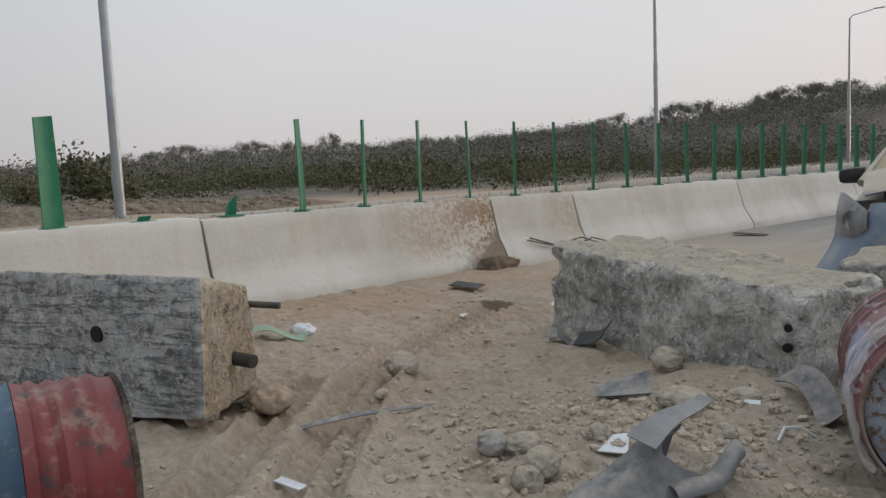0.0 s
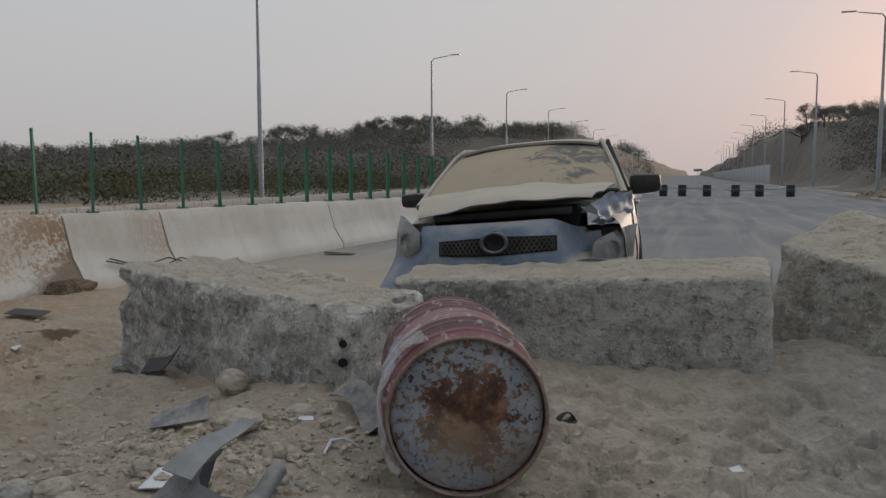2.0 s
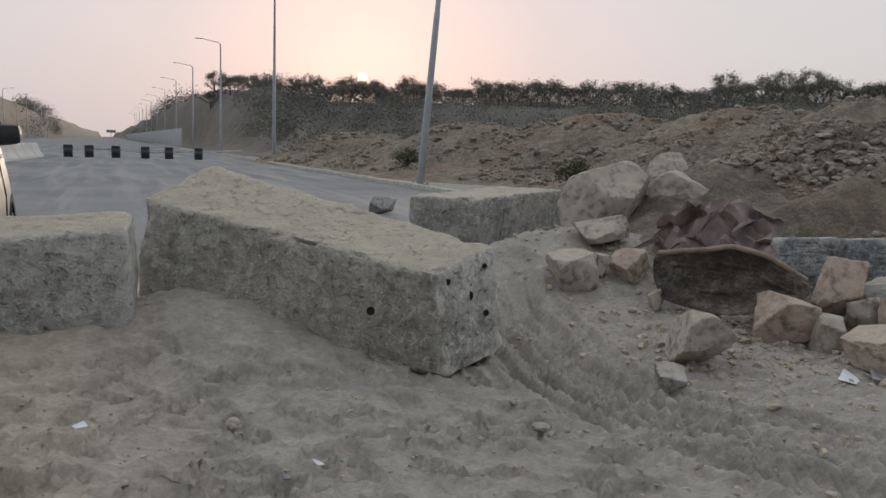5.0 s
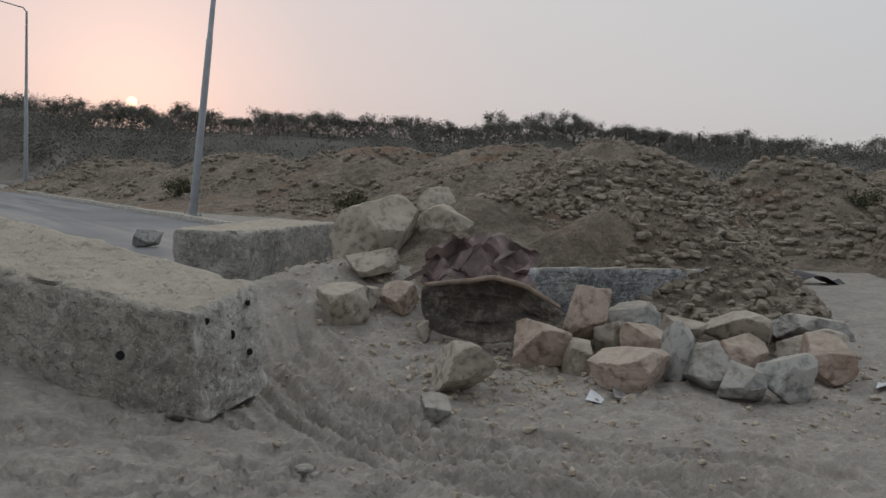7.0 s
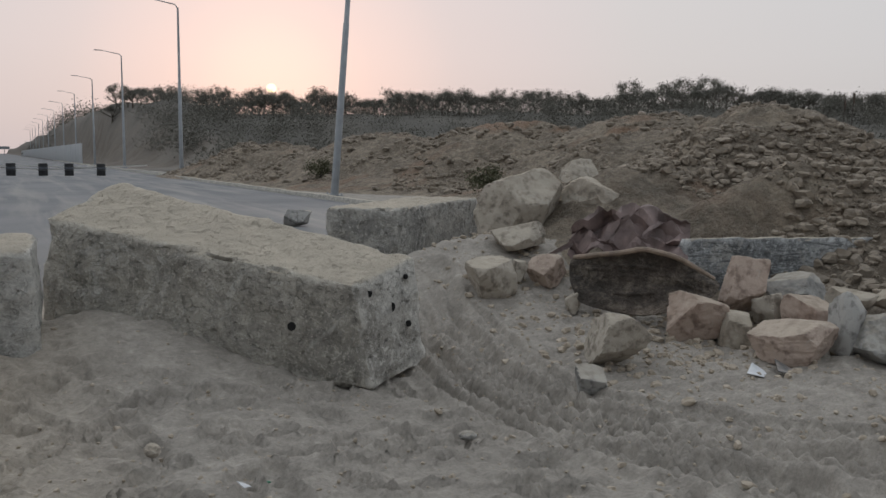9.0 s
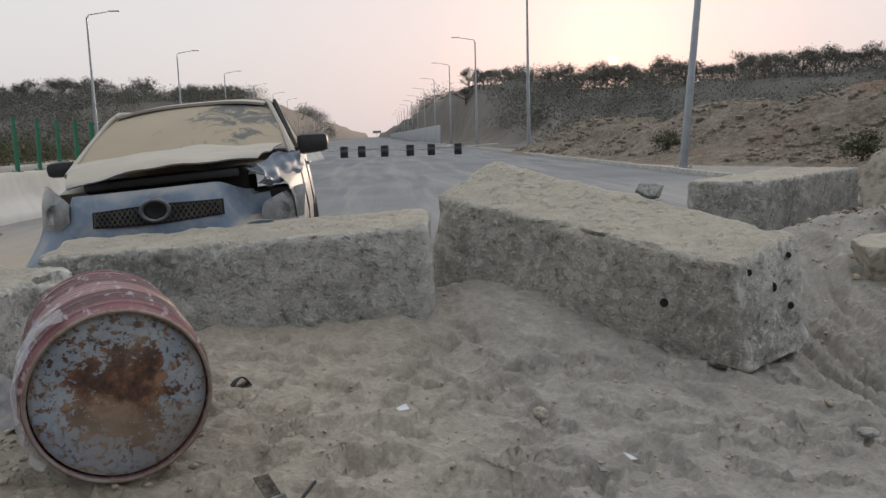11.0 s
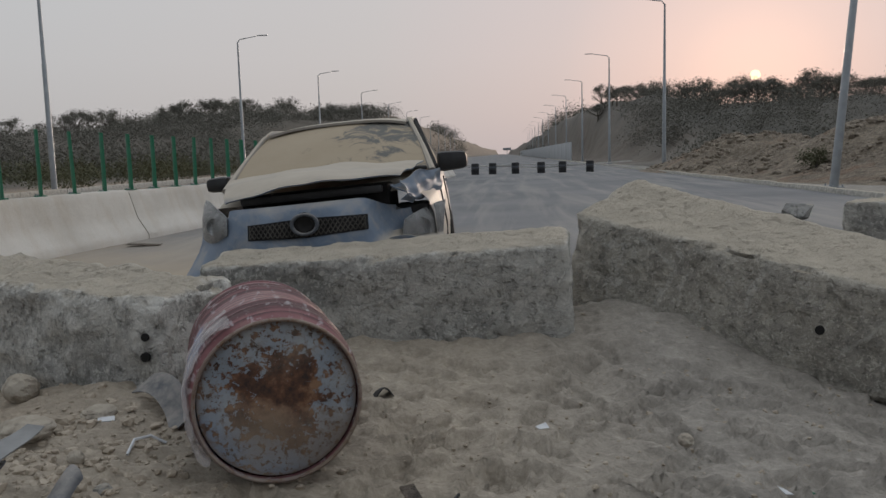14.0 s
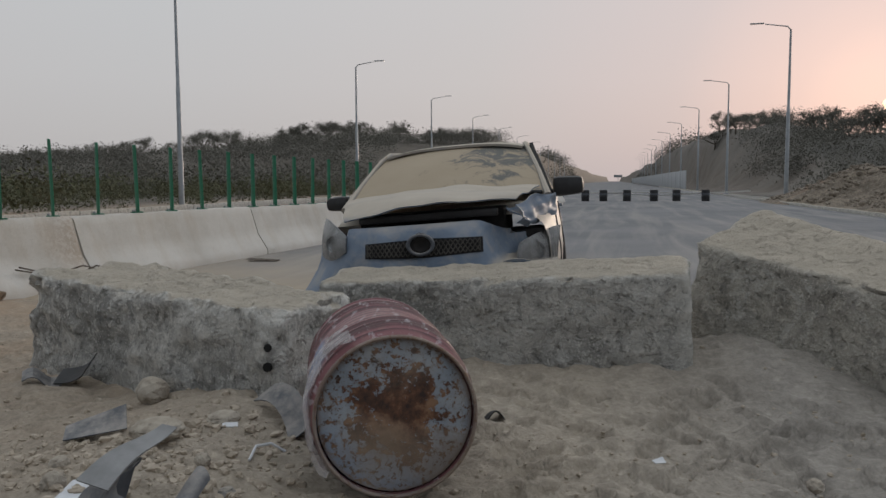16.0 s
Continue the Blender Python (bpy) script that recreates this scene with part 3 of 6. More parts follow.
def lathe(bm, profile, sides=48, axis="Y"):
    """Turns (radius, along) pairs round the axis."""
    rings = []
    for r, a in profile:
        ring = []
        for k in range(sides):
            t = 2 * math.pi * k / sides
            p = (r * math.cos(t), a, r * math.sin(t)) if axis == "Y" else ((r * math.cos(t), r * math.sin(t), a) if axis == "Z" else (a, r * math.cos(t), r * math.sin(t)))
            ring.append(bm.verts.new(p))
        rings.append(ring)
    for r0, r1 in zip(rings, rings[1:]):
        for k in range(sides):
            bm.faces.new((r0[k], r0[(k + 1) % sides], r1[(k + 1) % sides], r1[k]))
    return rings


def hexa(corners, radius=0.04, rough=0.012, seed=0, res=0.03, chips=0.03):
    """A cast block between eight corners (bottom ring, then top ring), with worn round edges."""
    C = [Vector(c) for c in corners]
    L = ((C[1] - C[0]).length + (C[2] - C[3]).length) / 2
    W = ((C[3] - C[0]).length + (C[2] - C[1]).length) / 2
    H = ((C[4] - C[0]).length + (C[6] - C[2]).length) / 2
    dims = Vector((L, W, H))
    bm = bmesh.new()
    n = [max(3, int(d / res)) for d in dims]
    index = {}

    def vert(i, j, k):
        key = (i, j, k)
        if key in index:
            return index[key]
        p = Vector((i / n[0] * L, j / n[1] * W, k / n[2] * H))
        nz = noise.noise(p * 3.1 + Vector((seed * 7.7, 0, 0)))
        r = radius * (1.0 + 0.9 * nz)
        inner = Vector([min(max(p[a], r), dims[a] - r) for a in range(3)])
        d = p - inner
        if d.length > 1e-6:
            edge = sum(1 for a in range(3) if abs(d[a]) > 1e-6)
            d.normalize()
            q = inner + d * r
        else:
            edge, q = 0, p
        f = noise.fractal(p * 5.0 + Vector((seed * 3.3, 1, 2)), 0.8, 2.1, 5) + 0.35 * noise.noise(Vector((p.x * 6, p.y * 6, p.z * 22 + seed)))
        chip = max(0.0, noise.noise(p * 6.5 + Vector((0, seed * 5.1, 0))) - 0.15) * chips * (4 if edge > 1 else 1)
        q = q + d * (rough * f - chip) if edge else q
        u, v, w = q.x / L, q.y / W, q.z / H
        lo = (C[0] * (1 - u) + C[1] * u) * (1 - v) + (C[3] * (1 - u) + C[2] * u) * v
        hi = (C[4] * (1 - u) + C[5] * u) * (1 - v) + (C[7] * (1 - u) + C[6] * u) * v
        index[key] = bm.verts.new(lo * (1 - w) + hi * w)
        return index[key]
    for a, b, c in ((0, 1, 2), (0, 2, 1), (1, 2, 0)):
        for side in (0, n[c]):
            for i in range(n[a]):
                for j in range(n[b]):
                    q = []
                    for di, dj in ((0, 0), (1, 0), (1, 1), (0, 1)):
                        t = [0, 0, 0]
                        t[a], t[b], t[c] = i + di, j + dj, side
                        q.append(vert(*t))
                    bm.faces.new(q)
    return bm


def boulder(size, seed, planes=9, sub=4, rough=0.03):
    """A quarried stone: a ball cut flat by slanting planes and knocked corners, then roughened; size is half its extent."""
    rnd = random.Random(seed)
    bm = bmesh.new()
    bmesh.ops.create_icosphere(bm, subdivisions=sub, radius=1.0)
    cuts = []
    if planes:
        for axis in range(3):
            for way in (-1, 1):
                d = Vector((rnd.gauss(0, 0.34), rnd.gauss(0, 0.34), rnd.gauss(0, 0.30)))
                d[axis] = way
                cuts.append((d.normalized(), rnd.uniform(0.50, 0.70)))
        for _ in range(planes - 4):
            d = Vector((rnd.gauss(0, 1), rnd.gauss(0, 1), rnd.gauss(0, 0.8))).normalized()
            cuts.append((d, rnd.uniform(0.58, 0.78)))
    off = Vector((seed * 1.7, seed * 0.3, 0))
    for v in bm.verts:
        # the ray from the middle meets the nearest plane
        p = v.co * min([1.0] + [c / v.co.dot(d) for d, c in cuts if v.co.dot(d) > 0.05])
        v.co = p + v.co * (rough * noise.fractal(p * 2.6 + off, 0.8, 2.2, 4) + rough * 0.4 * noise.noise(p * 9 + off))
    if planes:
        for a in range(3):
            lo, hi = min(v.co[a] for v in bm.verts), max(v.co[a] for v in bm.verts)
            for v in bm.verts:
                v.co[a] = (v.co[a] - lo) / (hi - lo) * 2 - 1
    for v in bm.verts:
        v.co = Vector((v.co.x * size[0], v.co.y * size[1], v.co.z * size[2]))
    return bm


def sheet(fn, nu, nv, thick=0.004):
    """A bent sheet: fn(u, v) gives points for u, v in 0..1; it gets a thickness."""
    bm = bmesh.new()
    g = [[bm.verts.new(fn(i / nu, j / nv)) for j in range(nv + 1)] for i in range(nu + 1)]
    for i in range(nu):
        for j in range(nv):
            bm.faces.new((g[i][j], g[i + 1][j], g[i + 1][j + 1], g[i][j + 1]))
    bm.normal_update()
    bmesh.ops.solidify(bm, geom=bm.faces[:], thickness=thick)
    return bm


# ---- ground ----
KERB_X = 8.0


def lerp_table(v, table):
    xs, ys = zip(*table)
    return np.interp(v, xs, ys)


def hills(x, y):
    """Scrub hills on both sides of the cutting."""
    r, az = np.hypot(x, y), np.degrees(np.arctan2(x, y))
    el = lerp_table(az, ((-100, 0.3), (-74, 0.35), (-62, 1.0), (-46, 1.0), (-40, 1.5), (-30, 2.1), (-18, 3.2), (-8.4, 3.3), (-6.5, 2.5), (-4, 1.5), (-1.2, 0.5), (0.8, 0.45), (1.6, 0.8), (4, 2.3), (6.5, 3.4), (10, 3.6), (14, 3.2), (30, 3.6), (48, 4.0), (58, 3.9), (66, 3.0), (76, 2.4), (90, 2.2), (120, 1.0)))
    r1 = lerp_table(az, ((-80, 190), (-45, 190), (-20, 200), (-9, 175), (-6, 280), (-3, 480), (-1.2, 900), (0.8, 900), (2, 560), (4, 270), (6.5, 165), (12, 112), (30, 110), (70, 120), (100, 140)))
    r0 = r1 * lerp_table(az, ((-80, 0.4), (-20, 0.42), (-9, 0.6), (4, 0.7), (12, 0.55), (40, 0.5), (90, 0.45)))
    top = r1 * np.tan(np.radians(el)) + 0.3
    h = top * smooth(0, 1, (r - r0) / (r1 - r0))
    beyond = np.maximum(r - r1, 0)
    h = h + beyond * np.tan(np.radians(el)) * 0.35
    corridor = smooth(9.8, 19, x) + smooth(18.5, 27, -x)
    rough = fbm(x * 0.05, y * 0.05, 5) * 5.0 * smooth(0, 60, r - r0 * 0.9)
    return np.maximum(h + rough * np.minimum(1, h / 4 + 0.1), 0) * np.clip(corridor, 0, 1) * smooth(30, 55, r)


def ground_z(x, y):
    """Height of the ground."""
    x, y = np.asarray(x, float), np.asarray(y, float)
    z = bump(x, y, 3.1, 3.3, 1.7, 1.6, -0.20) + bump(x, y, 5.2, 2.2, 1.6, 1.3, -0.08)
    z += bump(x, y, -1.55, 2.75, 0.85, 0.75, 0.13) + bump(x, y, -0.1, 4.75, 1.9, 0.55, 0.13, 3) + bump(x, y, 0.95, 5.2, 0.75, 0.55, 0.13, -45)
    z += bump(x, y, -1.6, 3.6, 0.7, 0.35, 0.08, -20) + bump(x, y, 4.1, 6.4, 0.9, 0.7, 0.32) + bump(x, y, 5.2, 6.0, 1.2, 0.9, 0.28)
    z += bump(x, y, -6.3, 5.0, 0.9, 3.5, 0.05)
    z += 0.26 * smooth(-7.5, -15, x) * smooth(40, 5, y)
    near = smooth(16, 6, np.hypot(x - 0.5, y - 3)) * (1 - 0.75 * smooth(6.2, 7.5, y) * smooth(3.2, 2.2, x))
    lumps = fbm(x * 1.3, y * 1.3, 3) * 0.06 + (0.5 - np.abs(fbm(x * 4.2 + 3, y * 5.0, 3))) * 0.05 + fbm(x * 11, y * 11, 3) * 0.022
    z += near * (lumps - 0.02)
    far = smooth(6, 14, np.hypot(x, y))
    on_road = smooth(-17.5, -16.5, x) * smooth(KERB_X + 0.6, KERB_X - 0.2, x) * smooth(6.3, 7.6, y)
    z = z - 0.06 * on_road
    z += far * (1 - on_road) * (fbm(x * 0.25, y * 0.25, 4) * 0.25)
    return z + hills(x, y)


def axis_steps(lo, hi, step, far_lo, far_hi, grow=1.09):
    mid = list(np.arange(lo, hi, step))
    out, v, s = [], hi, step
    while v < far_hi:
        out.append(v); s = min(s * grow, 60); v += s
    back, v, s = [], lo, step
    while v > far_lo:
        s = min(s * grow, 60); v -= s; back.append(v)
    return np.array(back[::-1] + mid + out)


TRACKS = [([(-2.05, 1.2), (-2.35, 1.57), (-2.7, 1.97), (-3.28, 2.6), (-3.7, 3.2), (-3.95, 3.9), (-4.2, 4.7)], 0.15, 0.05),
          ([(-2.45, 1.1), (-2.75, 1.47), (-3.1, 1.87), (-3.6, 2.45)], 0.12, 0.04),
          ([(3.48, 5.94), (3.08, 4.95), (2.95, 4.14), (2.99, 3.5), (3.24, 2.9), (3.53, 2.3), (3.69, 1.73)], 0.24, 0.05),
          ([(2.73, 4.59), (2.65, 3.89), (2.72, 3.32), (2.89, 2.69), (3.09, 2.11)], 0.17, 0.045),
          ([(3.41, 5.21), (3.22, 4.31), (3.25, 3.54), (3.63, 2.88), (4.07, 2.2), (4.16, 1.83)], 0.16, 0.04)]


def fine_ground(x, y):
    """The ground with footprints, tyre tracks and churned crust."""
    z = ground_z(x, y)
    near = smooth(9, 5, np.hypot(x - 0.8, y - 3))
    warp = fbm(x * 0.9 + 40, y * 0.9, 2) * 2.2
    churn = np.abs(fbm(x * 2.2 + warp, y * 2.9 - warp, 3)) * 0.06 + (0.2 - np.abs(fbm(x * 4.5 + warp, y * 6.5, 3))) * 0.10 + (0.2 - np.abs(fbm(x * 10, y * 12 + warp, 2))) * 0.050
    rolled, marks = np.zeros(np.shape(x)), np.zeros(np.shape(x))
    for pts, half, depth in TRACKS:
        best, run, total = np.full(np.shape(x), 9.0), np.zeros(np.shape(x)), 0.0
        for (ax, ay), (bx, by) in zip(pts, pts[1:]):
            L = math.hypot(bx - ax, by - ay)
            t = np.clip(((x - ax) * (bx - ax) + (y - ay) * (by - ay)) / L ** 2, 0, 1)
            side = ((x - ax) * (by - ay) - (y - ay) * (bx - ax)) / L
            d = np.hypot(x - ax - t * (bx - ax), y - ay - t * (by - ay))
            closer = d < np.abs(best)
            best = np.where(closer, np.where(side < 0, -d, d), best)
            run = np.where(closer, total + t * L, run)
            total += L
        d = np.abs(best)
        inside = smooth(half, half * 0.8, d)
        rolled = np.maximum(rolled, inside)
        tread = 0.35 * np.sin((run + 0.7 * d) * 2 * math.pi / 0.085) + 0.6 * np.cos(best * 2 * math.pi / 0.105)
        marks += inside * depth * (-0.75 + 0.85 * tread) + depth * 0.8 * np.exp(-((d - half * 1.15) / 0.035) ** 2)
    z = z + near * (churn - 0.015) * (1 - 0.8 * rolled) + marks
    rnd = random.Random(12)
    for _ in range(200):
        fx, fy, a = rnd.uniform(-0.7, 3.3), rnd.uniform(1.9, 4.4), rnd.uniform(0, 360)
        dx, dy = x - fx, y - fy
        c, s = math.cos(radians(a)), math.sin(radians(a))
        u, v = (dx * c + dy * s) / 0.145, (-dx * s + dy * c) / 0.052
        q = np.sqrt(u * u + v * v)
        z = z - 0.027 * smooth(1.0, 0.86, q) * (1 - 0.25 * np.sin(u * 16)) + 0.014 * np.exp(-((q - 1.1) / 0.12) ** 2)
    return z


gx = axis_steps(-4.2, 5.0, 0.016, -1500, 1500)
gy = axis_steps(1.2, 5.0, 0.016, -300, 2500)
tagged(part("ground", grid_mesh("ground", gx, gy, fine_ground, SAND), SAND), "trampled pale sand and dusty earth with scrub hills behind", "ground", kind="structure")


def gz(x, y):
    return float(ground_z(np.array(x), np.array(y)))


# carriageway
def road_z(x, y):
    edge = smooth(6.4, 7.4, y)
    return -0.06 + 0.065 * edge + 0.006 * fbm(x * 0.6, y * 0.6, 3)


rx = np.concatenate([np.linspace(-16.6, KERB_X, 60)])
ry = np.concatenate([np.arange(6.2, 12, 0.15), np.arange(12, 60, 0.8), np.arange(60, 1500, 12)])
tagged(part("road", grid_mesh("road", rx, ry, road_z, ASPHALT), ASPHALT), "wide grey asphalt carriageway dusted with pale sand", "road", kind="structure")

# ---- kerbs ----
def kerb_line(x, y0, y1, length, label, z=0.0):
    root = thing("kerb", Matrix.Identity(4), label, "kerb", kind="structure")
    bm = box(bmesh.new(), (0, 0, 0.0), (0.16, length - 0.02, 0.26), bevel=0.02)
    me = part("kerbstone", bm, CON_KERB, root).data
    first = root.children[0]
    first.location = (x, y0, z)
    y = y0 + length
    rnd = random.Random(int(x * 10))
    while y < y1:
        ob = new("kerbstone", me); ob.parent = root
        ob.matrix_basis = pose(x + rnd.uniform(-0.015, 0.015), y, z + rnd.uniform(-0.01, 0.012), rnd.uniform(-0.5, 0.5), 0, rnd.uniform(-0.6, 0.6))
        y += length


kerb_line(KERB_X, 9.5, 150, 1.0, "dusty concrete kerb along the edge of the carriageway")
kerb_line(-16.6, 1.0, 90, 1.0, "dusty concrete kerb beside the dirt verge", 0.16)


# ---- spoil heaps ----
def heap(fn, x0, x1, y0, y1, step, label, mat=None):
    xs, ys = np.arange(x0, x1, step), np.arange(y0, y1, step)

    def z(x, y):
        h = fn(x, y)
        lump = (fbm(x * 0.35, y * 0.35, 3) * 0.8 + fbm(x * 0.9, y * 0.9, 5) * 1.0 + (0.3 - np.abs(fbm(x * 2.1, y * 2.1, 4))) * 0.6 + (0.3 - np.abs(fbm(x * 5.3, y * 5.3, 4))) * 0.45) * np.clip(h, 0, 1) * 0.5
        return np.where(h > 0.03, ground_z(x, y) * 0.6 + h + lump - 0.06, -0.6)
    return tagged(part("earth_mound", grid_mesh("earth_mound", xs, ys, z, mat or HEAP), mat or HEAP), label, "earth heap", "spoil heaps beside the road")


def beside_track(x, y):
    """Metres to the left of the dirt track that runs between the heaps."""
    return (6.8 - x) * 0.57 + (y - 2.1) * 0.82


def near_heap(x, y):
    return np.maximum(smooth(0.1, 1.5, beside_track(x, y)) * (bump(x, y, 9.4, 7.3, 3.3, 2.7, 1.70, 20) + bump(x, y, 6.1, 6.7, 0.9, 0.9, 0.35) + bump(x, y, 7.9, 3.9, 1.2, 0.9, 0.45, -25) + bump(x, y, 6.5, 5.1, 1.3, 0.36, 0.42, -16)) - 0.06, 0)


def long_ridge(x, y):
    s = 0.0
    for cx, cy, sx, sy, h, a in ((12.4, 40, 3.2, 6.5, 1.8, 12), (14.5, 30, 3.4, 6.5, 2.15, 20), (17.4, 25, 4.4, 6.0, 2.55, 40), (19.5, 20, 5.0, 5.0, 2.8, 40), (16.0, 15.5, 3.8, 3.8, 2.1, 30)):
        s = np.maximum(s, bump(x, y, cx, cy, sx, sy, h, a))
    return np.maximum(s - 0.12, 0)


def far_heaps(x, y):
    s = np.maximum(bump(x, y, 18.0, 9.4, 3.2, 2.6, 2.2, 10), bump(x, y, 15.9, 4.9, 2.6, 2.0, 2.1, 10) * smooth(-0.7, -2.2, beside_track(x, y)))
    s = np.maximum(s, bump(x, y, 23, 8, 5, 4, 2.4))
    return np.maximum(s - 0.12, 0)


heap(near_heap, 4.2, 14.5, 1.2, 13, 0.05, "heap of brown earth and cobbles behind a buried block")
heap(long_ridge, 6.5, 28, 8, 60, 0.16, "long ridge of dumped brown earth beside the road")
heap(far_heaps, 11.5, 34, 0, 18, 0.12, "reddish brown mound of dumped earth behind the track")


def verge_bank(x, y):
    return np.maximum(bump(x, y, -19.6, 6.0, 1.6, 4.5, 0.55) + bump(x, y, -20.5, 12.5, 1.6, 4.0, 0.40) + bump(x, y, -21.5, 1.0, 2.5, 3.0, 0.5) - 0.10, 0)


heap(verge_bank, -25, -16.9, -5, 19, 0.2, "low bank of loose reddish soil on the verge")


def heap_top(x, y):
    h = float(near_heap(np.array(x), np.array(y)))
    return max(gz(x, y), gz(x, y) * 0.6 + h - 0.06 if h > 0.03 else -9)


# ---- concrete barrier with glare vanes ----
BX, BSLOPE = -6.72, 0.087
BTURN = -math.degrees(math.atan(BSLOPE))
BLEN = math.hypot(1, BSLOPE)


def barrier_top(y):
    return 0.822 - 0.0058 * min(max(y, -3), 22)


def barrier_segment(y0, y1, seed):
    length = (y1 - y0) * BLEN - 0.03
    mid = (y0 + y1) / 2
    h = barrier_top(mid)
    prof = [(-0.42, -0.12), (-0.42, 0.08), (-0.25, 0.34), (-0.13, h - 0.03), (-0.10, h), (0.10, h), (0.13, h - 0.03), (0.25, 0.34), (0.42, 0.08), (0.42, -0.12)]
    fine = []
    for (a, b), (c, d) in zip(prof, prof[1:]):
        k = max(1, int(math.hypot(c - a, d - b) / 0.07))
        fine += [(a + (c - a) * t / k, b + (d - b) * t / k) for t in range(k)]
    fine.append(prof[-1])
    n = max(4, int(length / 0.08))
    bm = bmesh.new()
    rows = []
    for i in range(n + 1):
        t = (i / n - 0.5) * length
        end = min(i, n - i)
        row = []
        for x, z in fine:
            p = Vector((x, t + seed * 11, z))
            f = 0.010 * noise.fractal(p * 3, 0.9, 2.0, 4) - (0.012 if end == 0 else 0)
            chip = max(0, noise.noise(p * 5) - 0.25) * (0.10 if end <= 1 else 0.0)
            row.append(bm.verts.new((x * (1 + f - chip), t, z + f * 0.4 - (chip * 0.6 if z > h - 0.1 else 0))))
        rows.append(row)
    for r0, r1 in zip(rows, rows[1:]):
        for k in range(len(fine) - 1):
            bm.faces.new((r0[k], r0[k + 1], r1[k + 1], r1[k]))
    bm.faces.new(rows[0]); bm.faces.new(list(reversed(rows[-1])))
    ob = part("concrete_barrier", bm, BARRIER_MUDDY if seed in (3, 4) else BARRIER)
    ob.matrix_basis = pose(BX + BSLOPE * mid, mid, 0, 0, 0, BTURN)
    return tagged(ob, "pale dusty precast concrete road barrier section with worn joints", "road barrier", "barrier sections along the road")


JOINTS = [-9.0, -5.0, -0.8, 3.35, 6.75, 8.15, 12.0, 16.0, 20.0, 24.0, 28.0, 32.0, 36.0, 40.0, 44.0]
for i, (a, b) in enumerate(zip(JOINTS, JOINTS[1:])):
    barrier_segment(a, b, i)


def glare_vane():
    root = thing("glare_vane", Matrix.Identity(4), "green painted steel glare vane bolted on the concrete barrier", "glare vane", "glare vanes on the barrier")
    bm = box(bmesh.new(), (0, 0, 0.006), (0.17, 0.13, 0.012), bevel=0.003)
    part("base_plate", bm, GREEN, root)

    def blade(u, v):
        w = 0.19 * (1 - 0.12 * v)
        s = (u - 0.5)
        return Vector((s * w, 0.05 * (0.25 - s * s) * 1.6 - 0.015, 0.01 + 0.86 * v + 0.015 * (u - 0.5) * (v > 0.99)))
    part("blade", sheet(blade, 8, 6, 0.006), GREEN, root)
    for sx in (-1, 1):
        bm = lathe_bolt(0.012, 0.022)
        b = part("bolt", bm, GALV, root)
        b.location = (0.065 * sx, 0.04, 0.012)
    return root


def lathe_bolt(r, h):
    bm = bmesh.new()
    rings = lathe(bm, [(r, 0), (r, h * 0.8), (r * 0.7, h)], 6, "Z")
    bm.faces.new(rings[-1])
    return bm


first_vane = glare_vane()
vane_rnd = random.Random(4)
for i in range(-3, 46):
    y = 4.41 + 0.715 * i
    if i in (-2, -1):
        continue
    twist = 42 + vane_rnd.uniform(-3, 3)
    if i == -3:
        twist = 18
    if i == -3:
        y -= 0.06
    m = pose(BX + BSLOPE * y, y, barrier_top(y), vane_rnd.uniform(-1.2, 1.2), vane_rnd.uniform(-1.2, 1.2), 90 + twist)
    if i == -3:
        first_vane.matrix_basis = m
    else:
        copy_thing(first_vane, m)
for y, kind in ((2.9, 0), (3.68, 1)):
    root = thing("broken_glare_vane", pose(BX + BSLOPE * y, y, barrier_top(y), 0, 0, 80), "snapped green base of a glare vane on the barrier", "glare vane", "glare vanes on the barrier")
    part("base_plate", box(bmesh.new(), (0, 0, 0.006), (0.22, 0.14, 0.012), bevel=0.003), GREEN, root)
    part("stub", sheet(lambda u, v: Vector(((u - 0.5) * 0.1 + 0.02 * v, 0.02 * math.sin(u * 3), 0.012 + v * (0.04 + 0.10 * kind * (0.4 + u)))), 5, 3, 0.006), GREEN, root)


# ---- street lamps ----
def street_lamp(m, arm, label):
    root = thing("street_lamp", m, label, "street lamp", "street lamps along the road")
    part("base_flange", box(bmesh.new(), (0, 0, 0.02), (0.42, 0.42, 0.04), bevel=0.006), GALV, root)
    part("pole", tube(bmesh.new(), [(0, 0, 0.03), (0, 0, 0.5), (0, 0, 5.0), (0, 0, 5.02), (0, 0, 9.1)], [0.12, 0.115, 0.09, 0.078, 0.05], 14), GALV, root)
    part("arm", tube(bmesh.new(), [(0, 0, 9.05), (arm * 0.15, 0, 9.25), (arm * 1.3, 0, 9.42)], [0.038, 0.032, 0.026], 8), GALV, root)
    bm = bmesh.new()
    box(bm, (arm * 1.7, 0, 9.46), (0.7, 0.17, 0.06), bevel=0.02)
    part("lamp_head", bm, GALV, root)
    part("door_plate", box(bmesh.new(), (0, -0.115, 0.9), (0.09, 0.02, 0.3), bevel=0.004), GALV, root)
    for sx in (-1, 1):
        for sy in (-1, 1):
            b = part("bolt", lathe_bolt(0.025, 0.06), GALV, root)
            b.location = (0.16 * sx, 0.16 * sy, 0.04)
    return root


